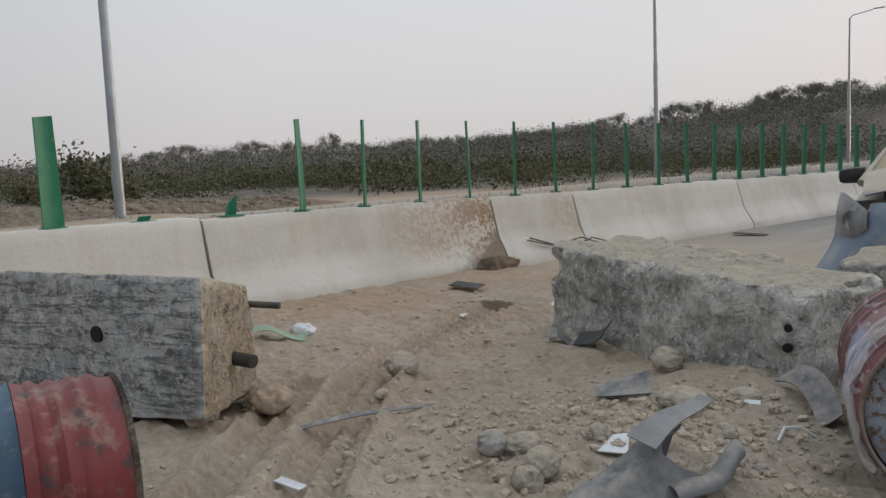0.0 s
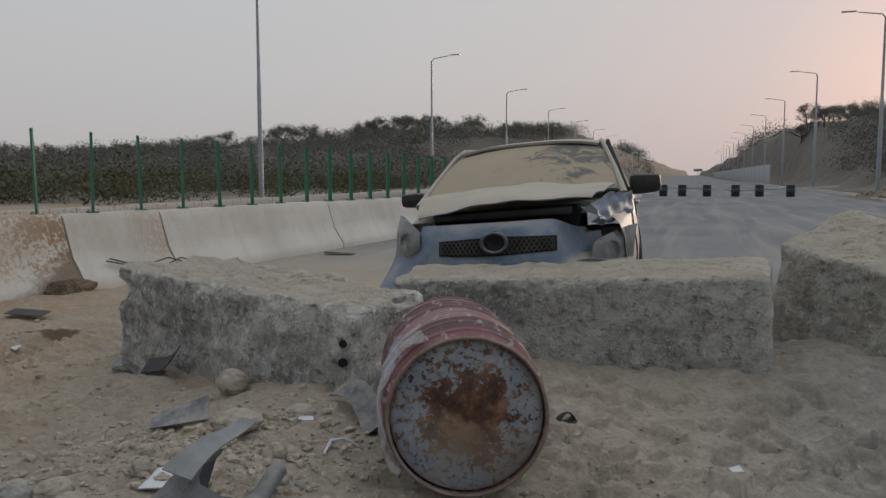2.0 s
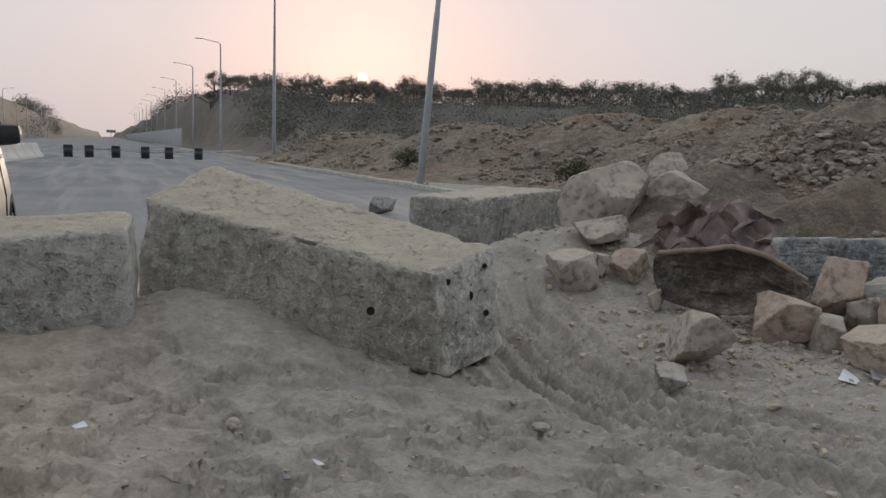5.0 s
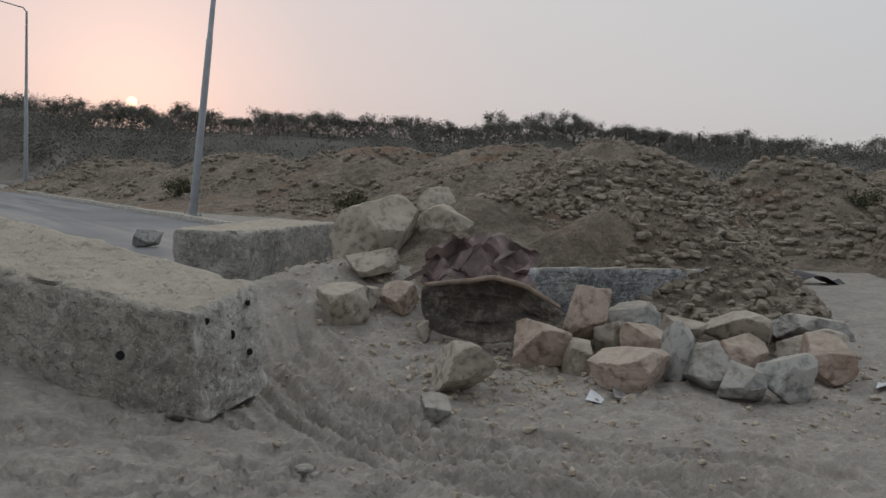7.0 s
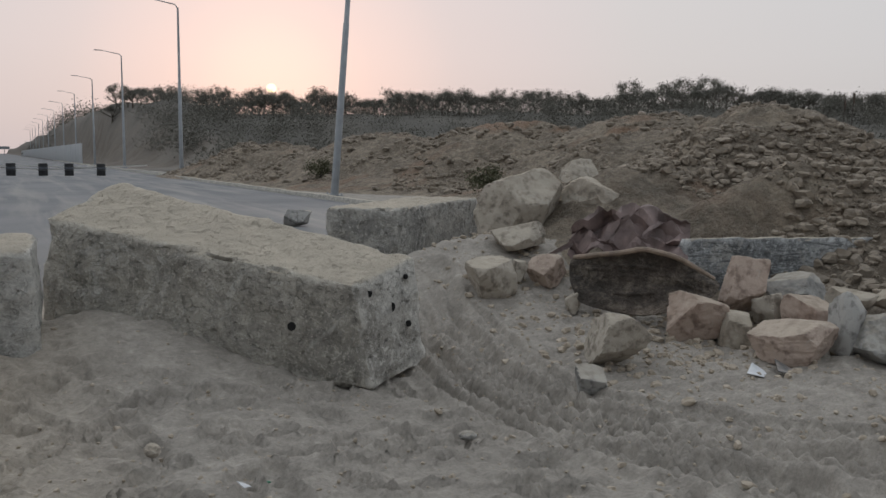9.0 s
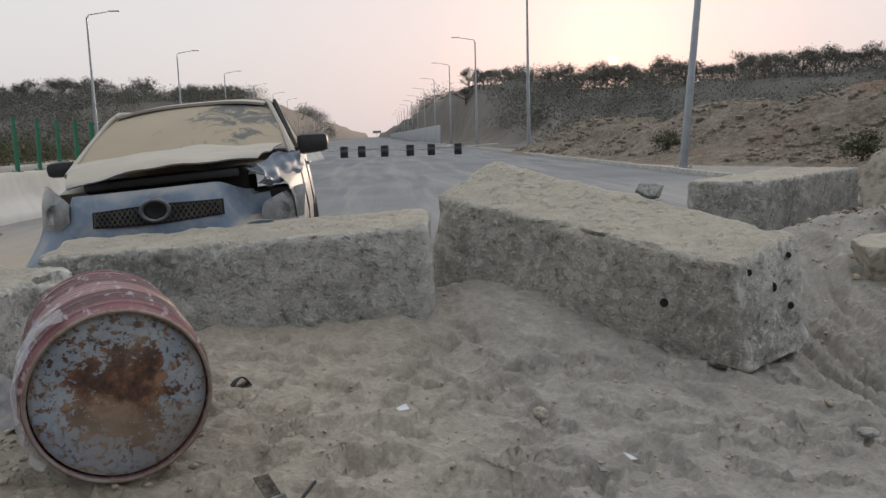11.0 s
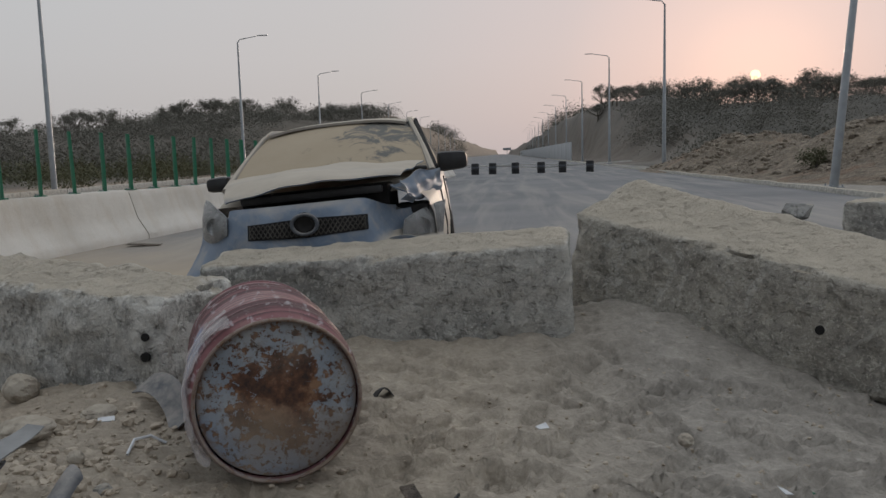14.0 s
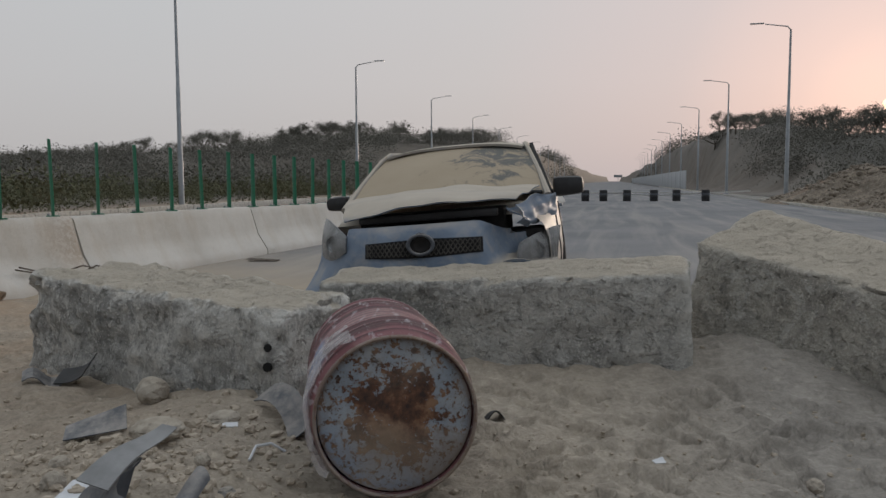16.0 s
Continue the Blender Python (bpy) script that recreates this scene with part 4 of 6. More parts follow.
left_lamp = street_lamp(pose(-17.5, 7.35, 0.25), 1, "tall galvanised street lamp standing on the dirt verge")
for k in range(1, 13):
    copy_thing(left_lamp, pose(-17.5, 7.1 + 23.2 * k, max(0.0, 0.2 - 0.1 * k)))
right_lamp = street_lamp(pose(9.0, 22.3, 0.0, 0.5, 4.2, 0), -1, "tall galvanised street lamp leaning over beside the kerb")
straight = copy_thing(right_lamp, pose(9.15, 46.0, 0.0))
straight["label"] = "tall galvanised street lamp standing behind the kerb"
for k in range(2, 13):
    copy_thing(straight, pose(9.3, 22.3 + 24.2 * k, 0.0))


# ---- concrete blocks lying across the road ----
def cast_block(name, corners, mat, label, seed, end=None, **kw):
    """A block; end is a broken end's direction and material."""
    c = sum((Vector(v) for v in corners), Vector()) / 8
    ob = part(name, hexa([Vector(v) - c for v in corners], seed=seed, **kw), mat, angle=50)
    ob.location = c
    if end:
        ob.data.materials.append(end[1])
        way = Vector(end[0]).normalized()
        for p in ob.data.polygons:
            if p.normal.dot(way) > 0.55:
                p.material_index = 1
    return tagged(ob, label, "concrete block", "concrete blocks across the road")


block_a = cast_block("concrete_block", [(-5.4, 0.87, -0.05), (-3.22, 1.65, 0.08), (-3.64, 2.2, 0.02), (-5.7, 1.5, -0.05), (-5.4, 0.88, 0.75), (-3.19, 1.665, 0.735), (-3.66, 2.17, 0.59), (-5.7, 1.45, 0.62)], CON_DARK,
           "dark stained concrete block with a pale broken end", 1, ((0.78, 0.62, 0), BROKEN), radius=0.018, rough=0.008)
block_b = cast_block("concrete_block", [(-3.36, 4.32, -0.1), (-1.32, 3.54, -0.05), (-1.12, 4.05, -0.05), (-3.05, 4.95, -0.1), (-3.31, 4.31, 0.60), (-1.34, 3.60, 0.54), (-1.16, 4.0, 0.58), (-3.0, 4.9, 0.62)], CON_ROUGH,
           "weathered grey concrete block with a crumbling end, half sunk in sand", 2, radius=0.035, rough=0.03, chips=0.05)
block_c = cast_block("concrete_block", [(-1.52, 4.5, -0.05), (0.59, 4.60, 0.03), (0.63, 5.2, 0.0), (-1.52, 4.93, -0.05), (-1.53, 4.49, 0.56), (0.56, 4.6, 0.64), (0.62, 5.22, 0.69), (-1.54, 4.92, 0.60)], CON_GREY,
           "rough grey concrete block resting on sand before the car", 3, radius=0.03, rough=0.016)
block_d = cast_block("concrete_block", [(0.62, 5.45, 0.12), (2.12, 3.93, -0.12), (2.62, 4.27, -0.05), (1.12, 6.0, 0.30), (0.67, 5.52, 0.745), (2.05, 4.00, 0.455), (2.57, 4.35, 0.55), (1.15, 6.03, 0.95)], CON_TAN,
           "tilted concrete block with a dusty top and a cable hole", 4, ((0.5, -0.86, 0), CHALKY), radius=0.026, rough=0.014)
block_e = cast_block("concrete_block", [(3.10, 7.25, -0.1), (3.70, 6.95, -0.1), (5.45, 8.35, -0.1), (4.85, 8.85, -0.1), (3.10, 7.25, 0.66), (3.70, 6.95, 0.66), (5.45, 8.35, 0.67), (4.85, 8.85, 0.67)], CON_GREY,
           "dusty concrete block end on beside a boulder", 5, radius=0.022)
block_f = cast_block("concrete_block", [(5.12, 4.69, -0.2), (7.2, 4.10, -0.2), (7.4, 4.73, -0.2), (5.32, 5.32, -0.2), (5.12, 4.69, 0.53), (7.2, 4.10, 0.53), (7.4, 4.73, 0.45), (5.32, 5.32, 0.45)], CON_DARK,
           "dark grey concrete block half buried in rubble", 6, radius=0.018)


# ---- oil drums ----
def oil_drum(m, label, side_mat, end_mat, seed, dent=0.0, second=None):
    """A 200 litre drum lying down; its end faces -y."""
    root = thing("oil_drum", m, label, "oil drum", "steel drums lying on the sand")
    L, R = 0.88, 0.288

    def body(y0, y1, name, mat, lab=""):
        prof = []
        n = int((y1 - y0) / 0.012)
        for i in range(n + 1):
            y = y0 + (y1 - y0) * i / n
            hoop = 0.011 * sum(math.exp(-((y - c) / 0.012) ** 2) for c in (0.29, 0.59))
            corr = 0.007 * math.sin(y * 2 * math.pi / 0.055) * (0.06 < y < 0.26 or 0.62 < y < 0.83)
            bulge = 0.026 * smoothf(0.015, 0.10, y) - 0.012
            prof.append((R - 0.008 + hoop + corr + bulge + (0.012 * max(0, 1 - y / 0.02) if y < 0.02 else 0), y))
        bm = bmesh.new()
        lathe(bm, prof, 72)
        for v in bm.verts:
            p = v.co * 3.2 + Vector((seed, 0, 0))
            k = noise.noise(p) * 0.02 + noise.noise(p * 3) * 0.006
            k -= dent * max(0, noise.noise(v.co * 2.2 + Vector((seed * 2, 3, 1)))) * smoothf(0.02, 0.2, v.co.y)
            v.co.x *= 1 + k; v.co.z *= 1 + k
        part(name, bm, mat, root, lab)
    if second:
        body(0.0, 0.29, "side_wall", side_mat); body(0.292, L, "side_wall", second, "dark blue painted part of the drum")
    else:
        body(0.0, L, "side_wall", side_mat)
    bm = bmesh.new()
    rings = lathe(bm, [(R - 0.022, 0.03), (R * 0.8, 0.022), (R * 0.6, 0.02), (R * 0.4, 0.018), (R * 0.2, 0.018), (0.01, 0.02)], 72)
    bm.faces.new(rings[-1])
    for v in bm.verts:
        v.co.y += 0.012 * noise.noise(v.co * 5 + Vector((seed, 0, 0))) * (1 - (v.co.xz.length / R) ** 4)
    part("end_plate", bm, end_mat, root, "flaking blue and rusty end plate")
    bm = bmesh.new()
    lathe(bm, [(R - 0.012 + 0.007 * math.cos(t), 0.004 + 0.010 * math.sin(t)) for t in np.linspace(0, 2 * math.pi, 9)], 72)
    part("front_rim", bm, end_mat, root)
    bm = bmesh.new()
    lathe(bm, [(R + 0.002 + 0.010 * math.cos(t), L - 0.004 + 0.013 * math.sin(t)) for t in np.linspace(0, 2 * math.pi, 9)], 72)
    part("back_rim", bm, side_mat, root)
    bm = bmesh.new()
    rings = lathe(bm, [(R - 0.012, L - 0.03), (0.02, L - 0.025)], 48)
    bm.faces.new(rings[-1])
    part("back_plate", bm, side_mat, root)
    return root


def smoothf(a, b, x):
    t = min(max((x - a) / (b - a), 0), 1)
    return t * t * (3 - 2 * t)


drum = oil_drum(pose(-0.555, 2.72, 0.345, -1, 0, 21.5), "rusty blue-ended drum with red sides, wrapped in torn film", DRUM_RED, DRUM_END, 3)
drum_two = oil_drum(pose(-2.475, 0.975, 0.285, 0, 35, 168), "battered red and dark blue steel drum lying on its side", DRUM_RED_OLD, RUST_PANEL, 8, 0.24, DRUM_BLUE)


def wrap(u, v):
    t = math.pi * (0.66 + 0.55 * u)
    y = 0.02 + 0.30 * v + 0.05 * math.sin(t * 3)
    r = 0.30 + 0.012 * math.sin(t * 9 + v * 14) + 0.008 * noise.noise(Vector((u * 9, v * 9, 1)))
    return Vector((r * math.cos(t), y, r * math.sin(t)))


part("film_wrap", sheet(wrap, 60, 16, 0.0015), FILM, drum, "torn cloudy plastic film round the drum")


# ---- wrecked car ----
def wrecked_car():
    root = thing("wrecked_car", pose(-0.985, 5.06, -0.02, 0, -4.4, 2.5), "dust-covered light blue hatchback with a smashed front, bonnet buckled open", "car")

    def loft(name, stations, mat, label="", closed=False, parent=root):
        bm = bmesh.new()
        rows = [[bm.verts.new(p) for p in s] for s in stations]
        for r0, r1 in zip(rows, rows[1:]):
            for k in range(len(r0) - 1):
                bm.faces.new((r0[k], r0[k + 1], r1[k + 1], r1[k]))
        if closed:
            bm.faces.new(rows[0]); bm.faces.new(list(reversed(rows[-1])))
        return part(name, bm, mat, parent, label, angle=40)

    def half(w, pts):
        """A full section from half of it: (share of half width, height)."""
        right = [(w * s, z) for s, z in pts]
        return right + [(-x, z) for x, z in reversed(right)]
    # shell: wings, doors and quarter panels from the lamps to the tail
    st = []
    for v, w, belt in ((0.50, 0.80, 0.90), (0.8, 0.83, 0.95), (1.15, 0.845, 0.99), (1.6, 0.845, 1.0), (2.4, 0.845, 1.03), (3.1, 0.83, 1.06), (3.55, 0.76, 1.05), (3.72, 0.66, 0.98)):
        sec = half(w, ((0.90, 0.20), (0.965, 0.34), (1.0, 0.55), (0.99, 0.72), (0.955, 0.86 * belt / 0.95), (0.86, belt)))
        st.append([Vector((x, v, z)) for x, z in sec])
    loft("body_shell", st, PAINT_DUSTY)
    # front skin: how far back the nose lies at a place across it and a height
    def nose(lat, z):
        back = float(np.interp(z, (0.2, 0.3, 0.45, 0.58, 0.66, 0.84, 0.92, 1.0), (0.10, 0.03, 0.0, 0.01, 0.03, 0.09, 0.15, 0.24)))
        return 0.50 * (abs(lat) / 0.845) ** 3.0 + back
    bst = []
    for u in np.linspace(-1, 1, 41):
        col = []
        for z in (0.20, 0.26, 0.34, 0.45, 0.55, 0.62, 0.68, 0.74, 0.80, 0.845, 0.87, 0.885, 0.89):
            lat = 0.845 * u * (1 - 0.05 * (z - 0.5))
            flare = smoothf(0.55, 1.0, -u) * (1 - smoothf(0.25, 0.72, z))
            crush = smoothf(0.42, 0.62, u) * smoothf(0.55, 0.66, z)
            dent = 0.016 * noise.noise(Vector((u * 3.5, z * 5, 2))) + 0.010 * noise.noise(Vector((u * 9, z * 9, 4)))
            zz = z - 0.06 * flare - 0.20 * crush * (z - 0.5)
            if z > 0.85:
                zz -= (z - 0.76) * 0.95 * smoothf(0.64, 0.74, abs(u))
            col.append(Vector((lat - 0.24 * flare, nose(lat, z) + 0.20 * crush + dent - 0.10 * flare, zz)))
        bst.append(col)
    loft("front_bumper", bst, PAINT, "scuffed light blue bumper skin")
    # grille
    def grille_face(u, v):
        s = 2 * u - 1
        z = 0.68 + 0.12 * v * (1 - 0.22 * abs(s)) + 0.012 * abs(s)
        return Vector((s * 0.39, nose(s * 0.39, z) - 0.012, z))
    gr = part("grille", sheet(grille_face, 24, 6, 0.008), SHADE_BLACK, root, "black honeycomb grille")
    bm = bmesh.new()
    for i in range(-12, 13):
        for lean in (-1, 1):
            pts = []
            for t in (0.0, 0.5, 1.0):
                x = max(-0.375, min(0.375, i * 0.031 + lean * 0.03 * (2 * t - 1)))
                z = 0.689 + 0.10 * t * (1 - 0.22 * abs(x) / 0.39) + 0.012 * abs(x) / 0.39
                pts.append((x, nose(x, z) - 0.022, z))
            tube(bm, pts, 0.0042, 5)
    part("grille_mesh", bm, RUBBER, gr)
    bm = bmesh.new()
    lathe(bm, [(0.062 + 0.010 * math.cos(t), 0.012 * math.sin(t)) for t in np.linspace(0, 2 * math.pi, 9)], 32)
    for v in bm.verts:
        v.co.x *= 1.3
    bz = part("badge_ring", bm, GREY_PLASTIC, root, "dull grey oval badge mount")
    bz.location = (0, 0.005, 0.765)
    bm = bmesh.new(); rings = lathe(bm, [(0.075, 0.012), (0.045, 0.004), (0.028, 0.016), (0.01, 0.02)], 24); bm.faces.new(rings[-1])
    b2 = part("badge_recess", bm, SHADE_BLACK, root); b2.location = (0, 0.005, 0.765)
    # engine bay behind the gap: a plain box, its shade put into near-black
    part("engine_bay", box(bmesh.new(), (0, 0.74, 0.80), (1.02, 0.62, 0.32), bevel=0.04), SHADE_BLACK, root)
    part("cross_member", box(bmesh.new(), (0, 0.33, 0.93), (0.95, 0.06, 0.05), bevel=0.012), BLACK, root)
    # bonnet, sprung open and buckled
    def bonnet(u, v):
        s = 2 * u - 1
        w = 0.60 + 0.13 * v ** 0.8
        y = 0.17 + 0.80 * v + 0.20 * (1 - v) * abs(s) ** 2.4
        z = 1.0 + 0.095 * v + 0.045 * (1 - s * s) * (1 - 0.4 * v) - 0.02 * abs(s) ** 3
        z += 0.016 * math.sin(v * 5 + s * 2) * (1 - v) + 0.02 * noise.noise(Vector((s * 2.6, v * 3, 5))) - 0.03 * (1 - v) ** 10
        z += (0.045 * smoothf(0.55, 1, s) - 0.01 * smoothf(0.5, 1, -s)) * (1 - v)
        return Vector((s * w, y, z))
    part("bonnet", sheet(bonnet, 44, 26, 0.009), PAINT, root, "buckled dusty bonnet sprung open")
    # windscreen, roof and tail
    def screen(u, v):
        s = 2 * u - 1
        w = 0.775 * (1 - v) + 0.60 * v
        return Vector((s * w, 0.93 + 0.82 * v + 0.15 * s * s * (1 - 0.4 * v), 1.055 + 0.39 * v + 0.03 * math.sin(v * math.pi) - 0.025 * s * s))
    part("windscreen", sheet(screen, 24, 14, 0.008), SCREEN, root, "cracked windscreen caked with sand")
    bm = bmesh.new()
    tube(bm, [(-0.74, 1.06, 1.03), (-0.3, 0.94, 1.06), (0.3, 0.94, 1.06), (0.74, 1.06, 1.03)], 0.016, 8)
    part("cowl", bm, BLACK, root)
    def roof(u, v):
        s = 2 * u - 1
        w = 0.575 + 0.02 * math.sin(v * math.pi)
        return Vector((s * w, 1.72 + 1.75 * v, 1.445 + 0.07 * math.sin(min(1, v * 1.15 + 0.12) * math.pi * 0.75) - 0.05 * abs(s) ** 3 - 0.10 * v * v))
    part("roof", sheet(roof, 16, 14, 0.02), PAINT_DUSTY, root, "dusty roof")
    for s in (-1, 1):
        bm = bmesh.new()
        tube(bm, [(s * 0.785, 1.02, 1.0), (s * 0.715, 1.35, 1.19), (s * 0.625, 1.70, 1.385), (s * 0.59, 1.88, 1.44), (s * 0.59, 2.6, 1.455), (s * 0.57, 3.3, 1.38), (s * 0.66, 3.6, 1.06)], [0.030, 0.022, 0.020, 0.022, 0.03, 0.05, 0.09], 8)
        part("pillar", bm, PAINT_DUSTY, root)
        bm = bmesh.new()
        tube(bm, [(s * 0.745, 2.15, 1.02), (s * 0.60, 2.2, 1.45)], 0.04, 6)
        part("door_pillar", bm, BLACK, root)
        def side_glass(u, v):
            y0, y1 = 1.15 + 0.62 * v, 3.45 - 0.2 * v
            return Vector((s * (0.755 - 0.165 * v), y0 + (y1 - y0) * u, 1.02 + 0.41 * v))
        part("side_window", sheet(side_glass, 10, 4, 0.005), SCREEN, root)
        # mirror
        bm = box(bmesh.new(), (0, 0, 0), (0.235 if s > 0 else 0.18, 0.12, 0.145 if s > 0 else 0.115), bevel=0.045)
        for v in bm.verts:
            v.co.z *= 1 - 0.22 * (s * v.co.x / 0.12) * 0.5
        mir = part("door_mirror", bm, BLACK, root, "black door mirror")
        mir.location = (s * (0.935 if s > 0 else 0.90), 1.24, 1.06)
        part("mirror_stalk", tube(bmesh.new(), [(-s * 0.16, 0.02, -0.05), (-s * 0.06, 0, -0.02)], 0.025, 6), BLACK, mir)
        part("mirror_glass", box(bmesh.new(), (0, 0.05, 0), (0.17, 0.012, 0.11), bevel=0.004), CHROME, mir)
        # wheels
        for v in (0.62, 3.08):
            bm = bmesh.new()
            lathe(bm, [(0.17, -0.09), (0.25, -0.095), (0.285, -0.07), (0.292, 0), (0.285, 0.07), (0.25, 0.095), (0.17, 0.09)], 36, "X")
            wh = part("wheel", bm, RUBBER, root, "dusty black tyre")
            wh.location = (s * 0.74, v, 0.30)
            bm = bmesh.new(); rings = lathe(bm, [(0.175, s * 0.06), (0.15, s * 0.07), (0.05, s * 0.085)], 24, "X"); bm.faces.new(rings[-1])
            part("rim", bm, GALV, wh)
        # door handle and seam
        bm = box(bmesh.new(), (s * 0.85, 2.0, 0.90), (0.03, 0.17, 0.03), bevel=0.01)
        part("door_handle", bm, PAINT, root)
        for v in (1.18, 2.2):
            part("door_seam", tube(bmesh.new(), [(s * 0.835, v, 0.34), (s * 0.849, v, 0.6), (s * 0.82, v, 0.93)], 0.006, 5), BLACK, root)

    # headlamps: one whole, one knocked loose
    def lamp_patch(side, proud):
        def face(u, v):
            lat = side * (0.545 + 0.255 * u)
            lo = 0.735 - 0.055 * math.sin(u * 2.6)
            hi = 0.835 + 0.135 * u ** 0.8 - 0.05 * max(0.0, u - 0.8)
            z = lo + (hi - lo) * v
            return Vector((lat, nose(lat, min(z, 0.97)) - proud + 0.035 * (2 * v - 1) ** 2 * 0.4, z))
        return face
    for side, label, m in ((-1, "dusty clear headlamp", Matrix.Identity(4)), (1, "headlamp knocked loose and hanging", Matrix.Translation((-0.07, 0.12, -0.03)) @ Matrix.Rotation(radians(9), 4, "Y"))):
        lp = part("headlamp", sheet(lamp_patch(side, 0.03), 10, 10, 0.006), LENS, root, label)
        lp.matrix_basis = m
        part("lamp_housing", sheet(lamp_patch(side, 0.004), 10, 10, 0.01), LAMP_BACK, lp)
        bm = bmesh.new(); rings = lathe(bm, [(0.06, -0.02), (0.045, 0.0), (0.02, 0.01), (0.008, -0.012)], 20); bm.faces.new(rings[-1])
        r = part("reflector", bm, CHROME, lp); r.location = (side * 0.66, nose(0.66, 0.80) + 0.005, 0.79)
    # the torn wing folded up behind the loose lamp, and the dark hole below it
    def torn(u, v):
        lat = 0.60 + 0.24 * u + 0.05 * math.sin(v * 3.0) * (1 - u) + 0.02 * noise.noise(Vector((u * 6, v * 6, 1)))
        z = 0.74 + 0.30 * v - 0.04 * (1 - u) + 0.035 * math.sin(u * 8 + v * 4) * (1 - u)
        return Vector((lat, 0.30 + 0.75 * u - 0.10 * v * (1 - u) + 0.03 * noise.noise(Vector((u * 5, v * 7, 3))), z - 0.02 * u))
    part("torn_wing", sheet(lambda u, v: torn(u, 0.45 + 0.55 * v), 16, 10, 0.005), PAINT, root, "crumpled front wing folded upward")
    part("wing_edge", sheet(lambda u, v: torn(0.05 + 0.25 * u, 0.30 + 0.55 * v) + Vector((-0.05 + 0.04 * math.sin(v * 5), -0.07 + 0.03 * u, 0.02)), 8, 8, 0.005), PAINT, root, "pale bare torn edge")
    # near-black box painted for the shade in the hole under the wing
    part("wheel_arch_liner", box(bmesh.new(), (0.63, 0.68, 0.68), (0.28, 0.36, 0.24), bevel=0.05), SHADE_BLACK, root)
    part("bumper_corner", sheet(lambda u, v: Vector((0.50 + 0.37 * u, 0.20 + 0.42 * u ** 2 + 0.02 * math.sin(v * 4), 0.46 + 0.15 * v - 0.05 * u + 0.02 * math.sin(u * 6))), 14, 6, 0.006), PAINT, root, "broken bumper corner")
    return root


wrecked_car()
tagged(part("sun_disc", boulder((13.6, 13.6, 13.6), 1, 0, 4, 0.0), SUN_GLOW), "pale yellow sun low in the haze", "sun", kind="structure").location = SUN_DIR * 2400


# ---- rocks ----
def rock(name, x, y, z, w, d, h, mat, seed, turn=0.0, label="", group="quarry stones in a row", lean=0.0, planes=9, rough=0.035):
    """A stone whose foot stands at z."""
    ob = part(name, boulder((w * 0.53, d * 0.53, h * 0.54), seed, planes, 5 if w > 0.3 else 4, rough), mat, angle=22)
    ob.matrix_basis = pose(x, y, z + h * 0.50, lean, lean * 0.6, turn)
    return tagged(ob, label, "rock", group)


ROCKS = [
    (3.80, 3.98, 0.39, 0.36, ROCK_TAN, 11, "pale angular quarry stone on the sand", 0.0),
    (3.40, 3.70, 0.18, 0.16, ROCK_GREY, 12, "small speckled dark grey stone on the sand", 0.0),
    (4.66, 4.12, 0.42, 0.32, ROCK_PINK, 13, "pinkish stone under a wrecked bonnet", 0.0),
    (5.20, 4.16, 0.36, 0.44, ROCK_PINK, 14, "upright pinkish brown stone against the buried block", 0.05),
    (5.25, 3.98, 0.24, 0.26, ROCK_TAN, 15, "tan stone in the row of boulders", 0.02),
    (4.78, 3.42, 0.47, 0.26, ROCK_PINK, 16, "long rounded tan stone in the row", 0.0),
    (5.60, 4.05, 0.38, 0.26, ROCK_GREY, 17, "pale grey stone behind the row", 0.10),
    (5.30, 3.70, 0.36, 0.26, ROCK_PINK, 18, "pinkish stone wedged in the row", 0.05),
    (5.15, 3.32, 0.27, 0.42, ROCK_GREY, 19, "tall smooth grey stone leaning in the row", 0.0),
    (5.70, 3.65, 0.30, 0.20, ROCK_TAN, 20, "small tan stone behind the row", 0.12),
    (4.75, 3.82, 0.25, 0.25, ROCK_TAN, 21, "rounded tan stone in the row", 0.0),
    (5.26, 3.18, 0.36, 0.30, ROCK_GREY, 22, "grey green stone in the row", 0.0),
    (5.18, 2.86, 0.31, 0.26, ROCK_GREY, 23, "pale blue-grey angular stone", 0.0),
    (5.38, 2.66, 0.34, 0.33, ROCK_GREY, 24, "blocky grey stone at the end of the row", 0.0),
    (6.06, 3.44, 0.50, 0.26, ROCK_TAN, 25, "broad brown stone behind the row", 0.08),
    (5.77, 3.24, 0.42, 0.26, ROCK_PINK, 26, "flat-topped tan stone in the row", 0.0),
    (6.27, 2.94, 0.48, 0.28, ROCK_TAN, 27, "flat brown slab of stone in the back row", 0.02),
    (5.99, 2.72, 0.36, 0.32, ROCK_PINK, 28, "pinkish angular stone at the end of the row", 0.0),
    (6.66, 3.15, 0.62, 0.22, ROCK_GREY, 29, "flat dark stone lying against the rubble", 0.10),
    (3.78, 5.40, 0.37, 0.30, ROCK_TAN, 31, "pale sandy stone on the slope", 0.0),
    (4.35, 5.92, 0.42, 0.26, ROCK_TAN, 32, "pale stone below the large boulder", 0.0),
    (4.12, 5.50, 0.16, 0.18, ROCK_TAN, 33, "small rounded stone on the slope", 0.0),
    (4.33, 5.40, 0.36, 0.26, ROCK_PINK, 34, "brownish stone on the slope", 0.0),
    (3.95, 5.52, 0.20, 0.24, ROCK_TAN, 35, "small upright pale stone on the slope", 0.0),
    (4.22, 4.92, 0.16, 0.17, ROCK_TAN, 36, "small tan stone beside the wrecked bonnet", 0.0),
]
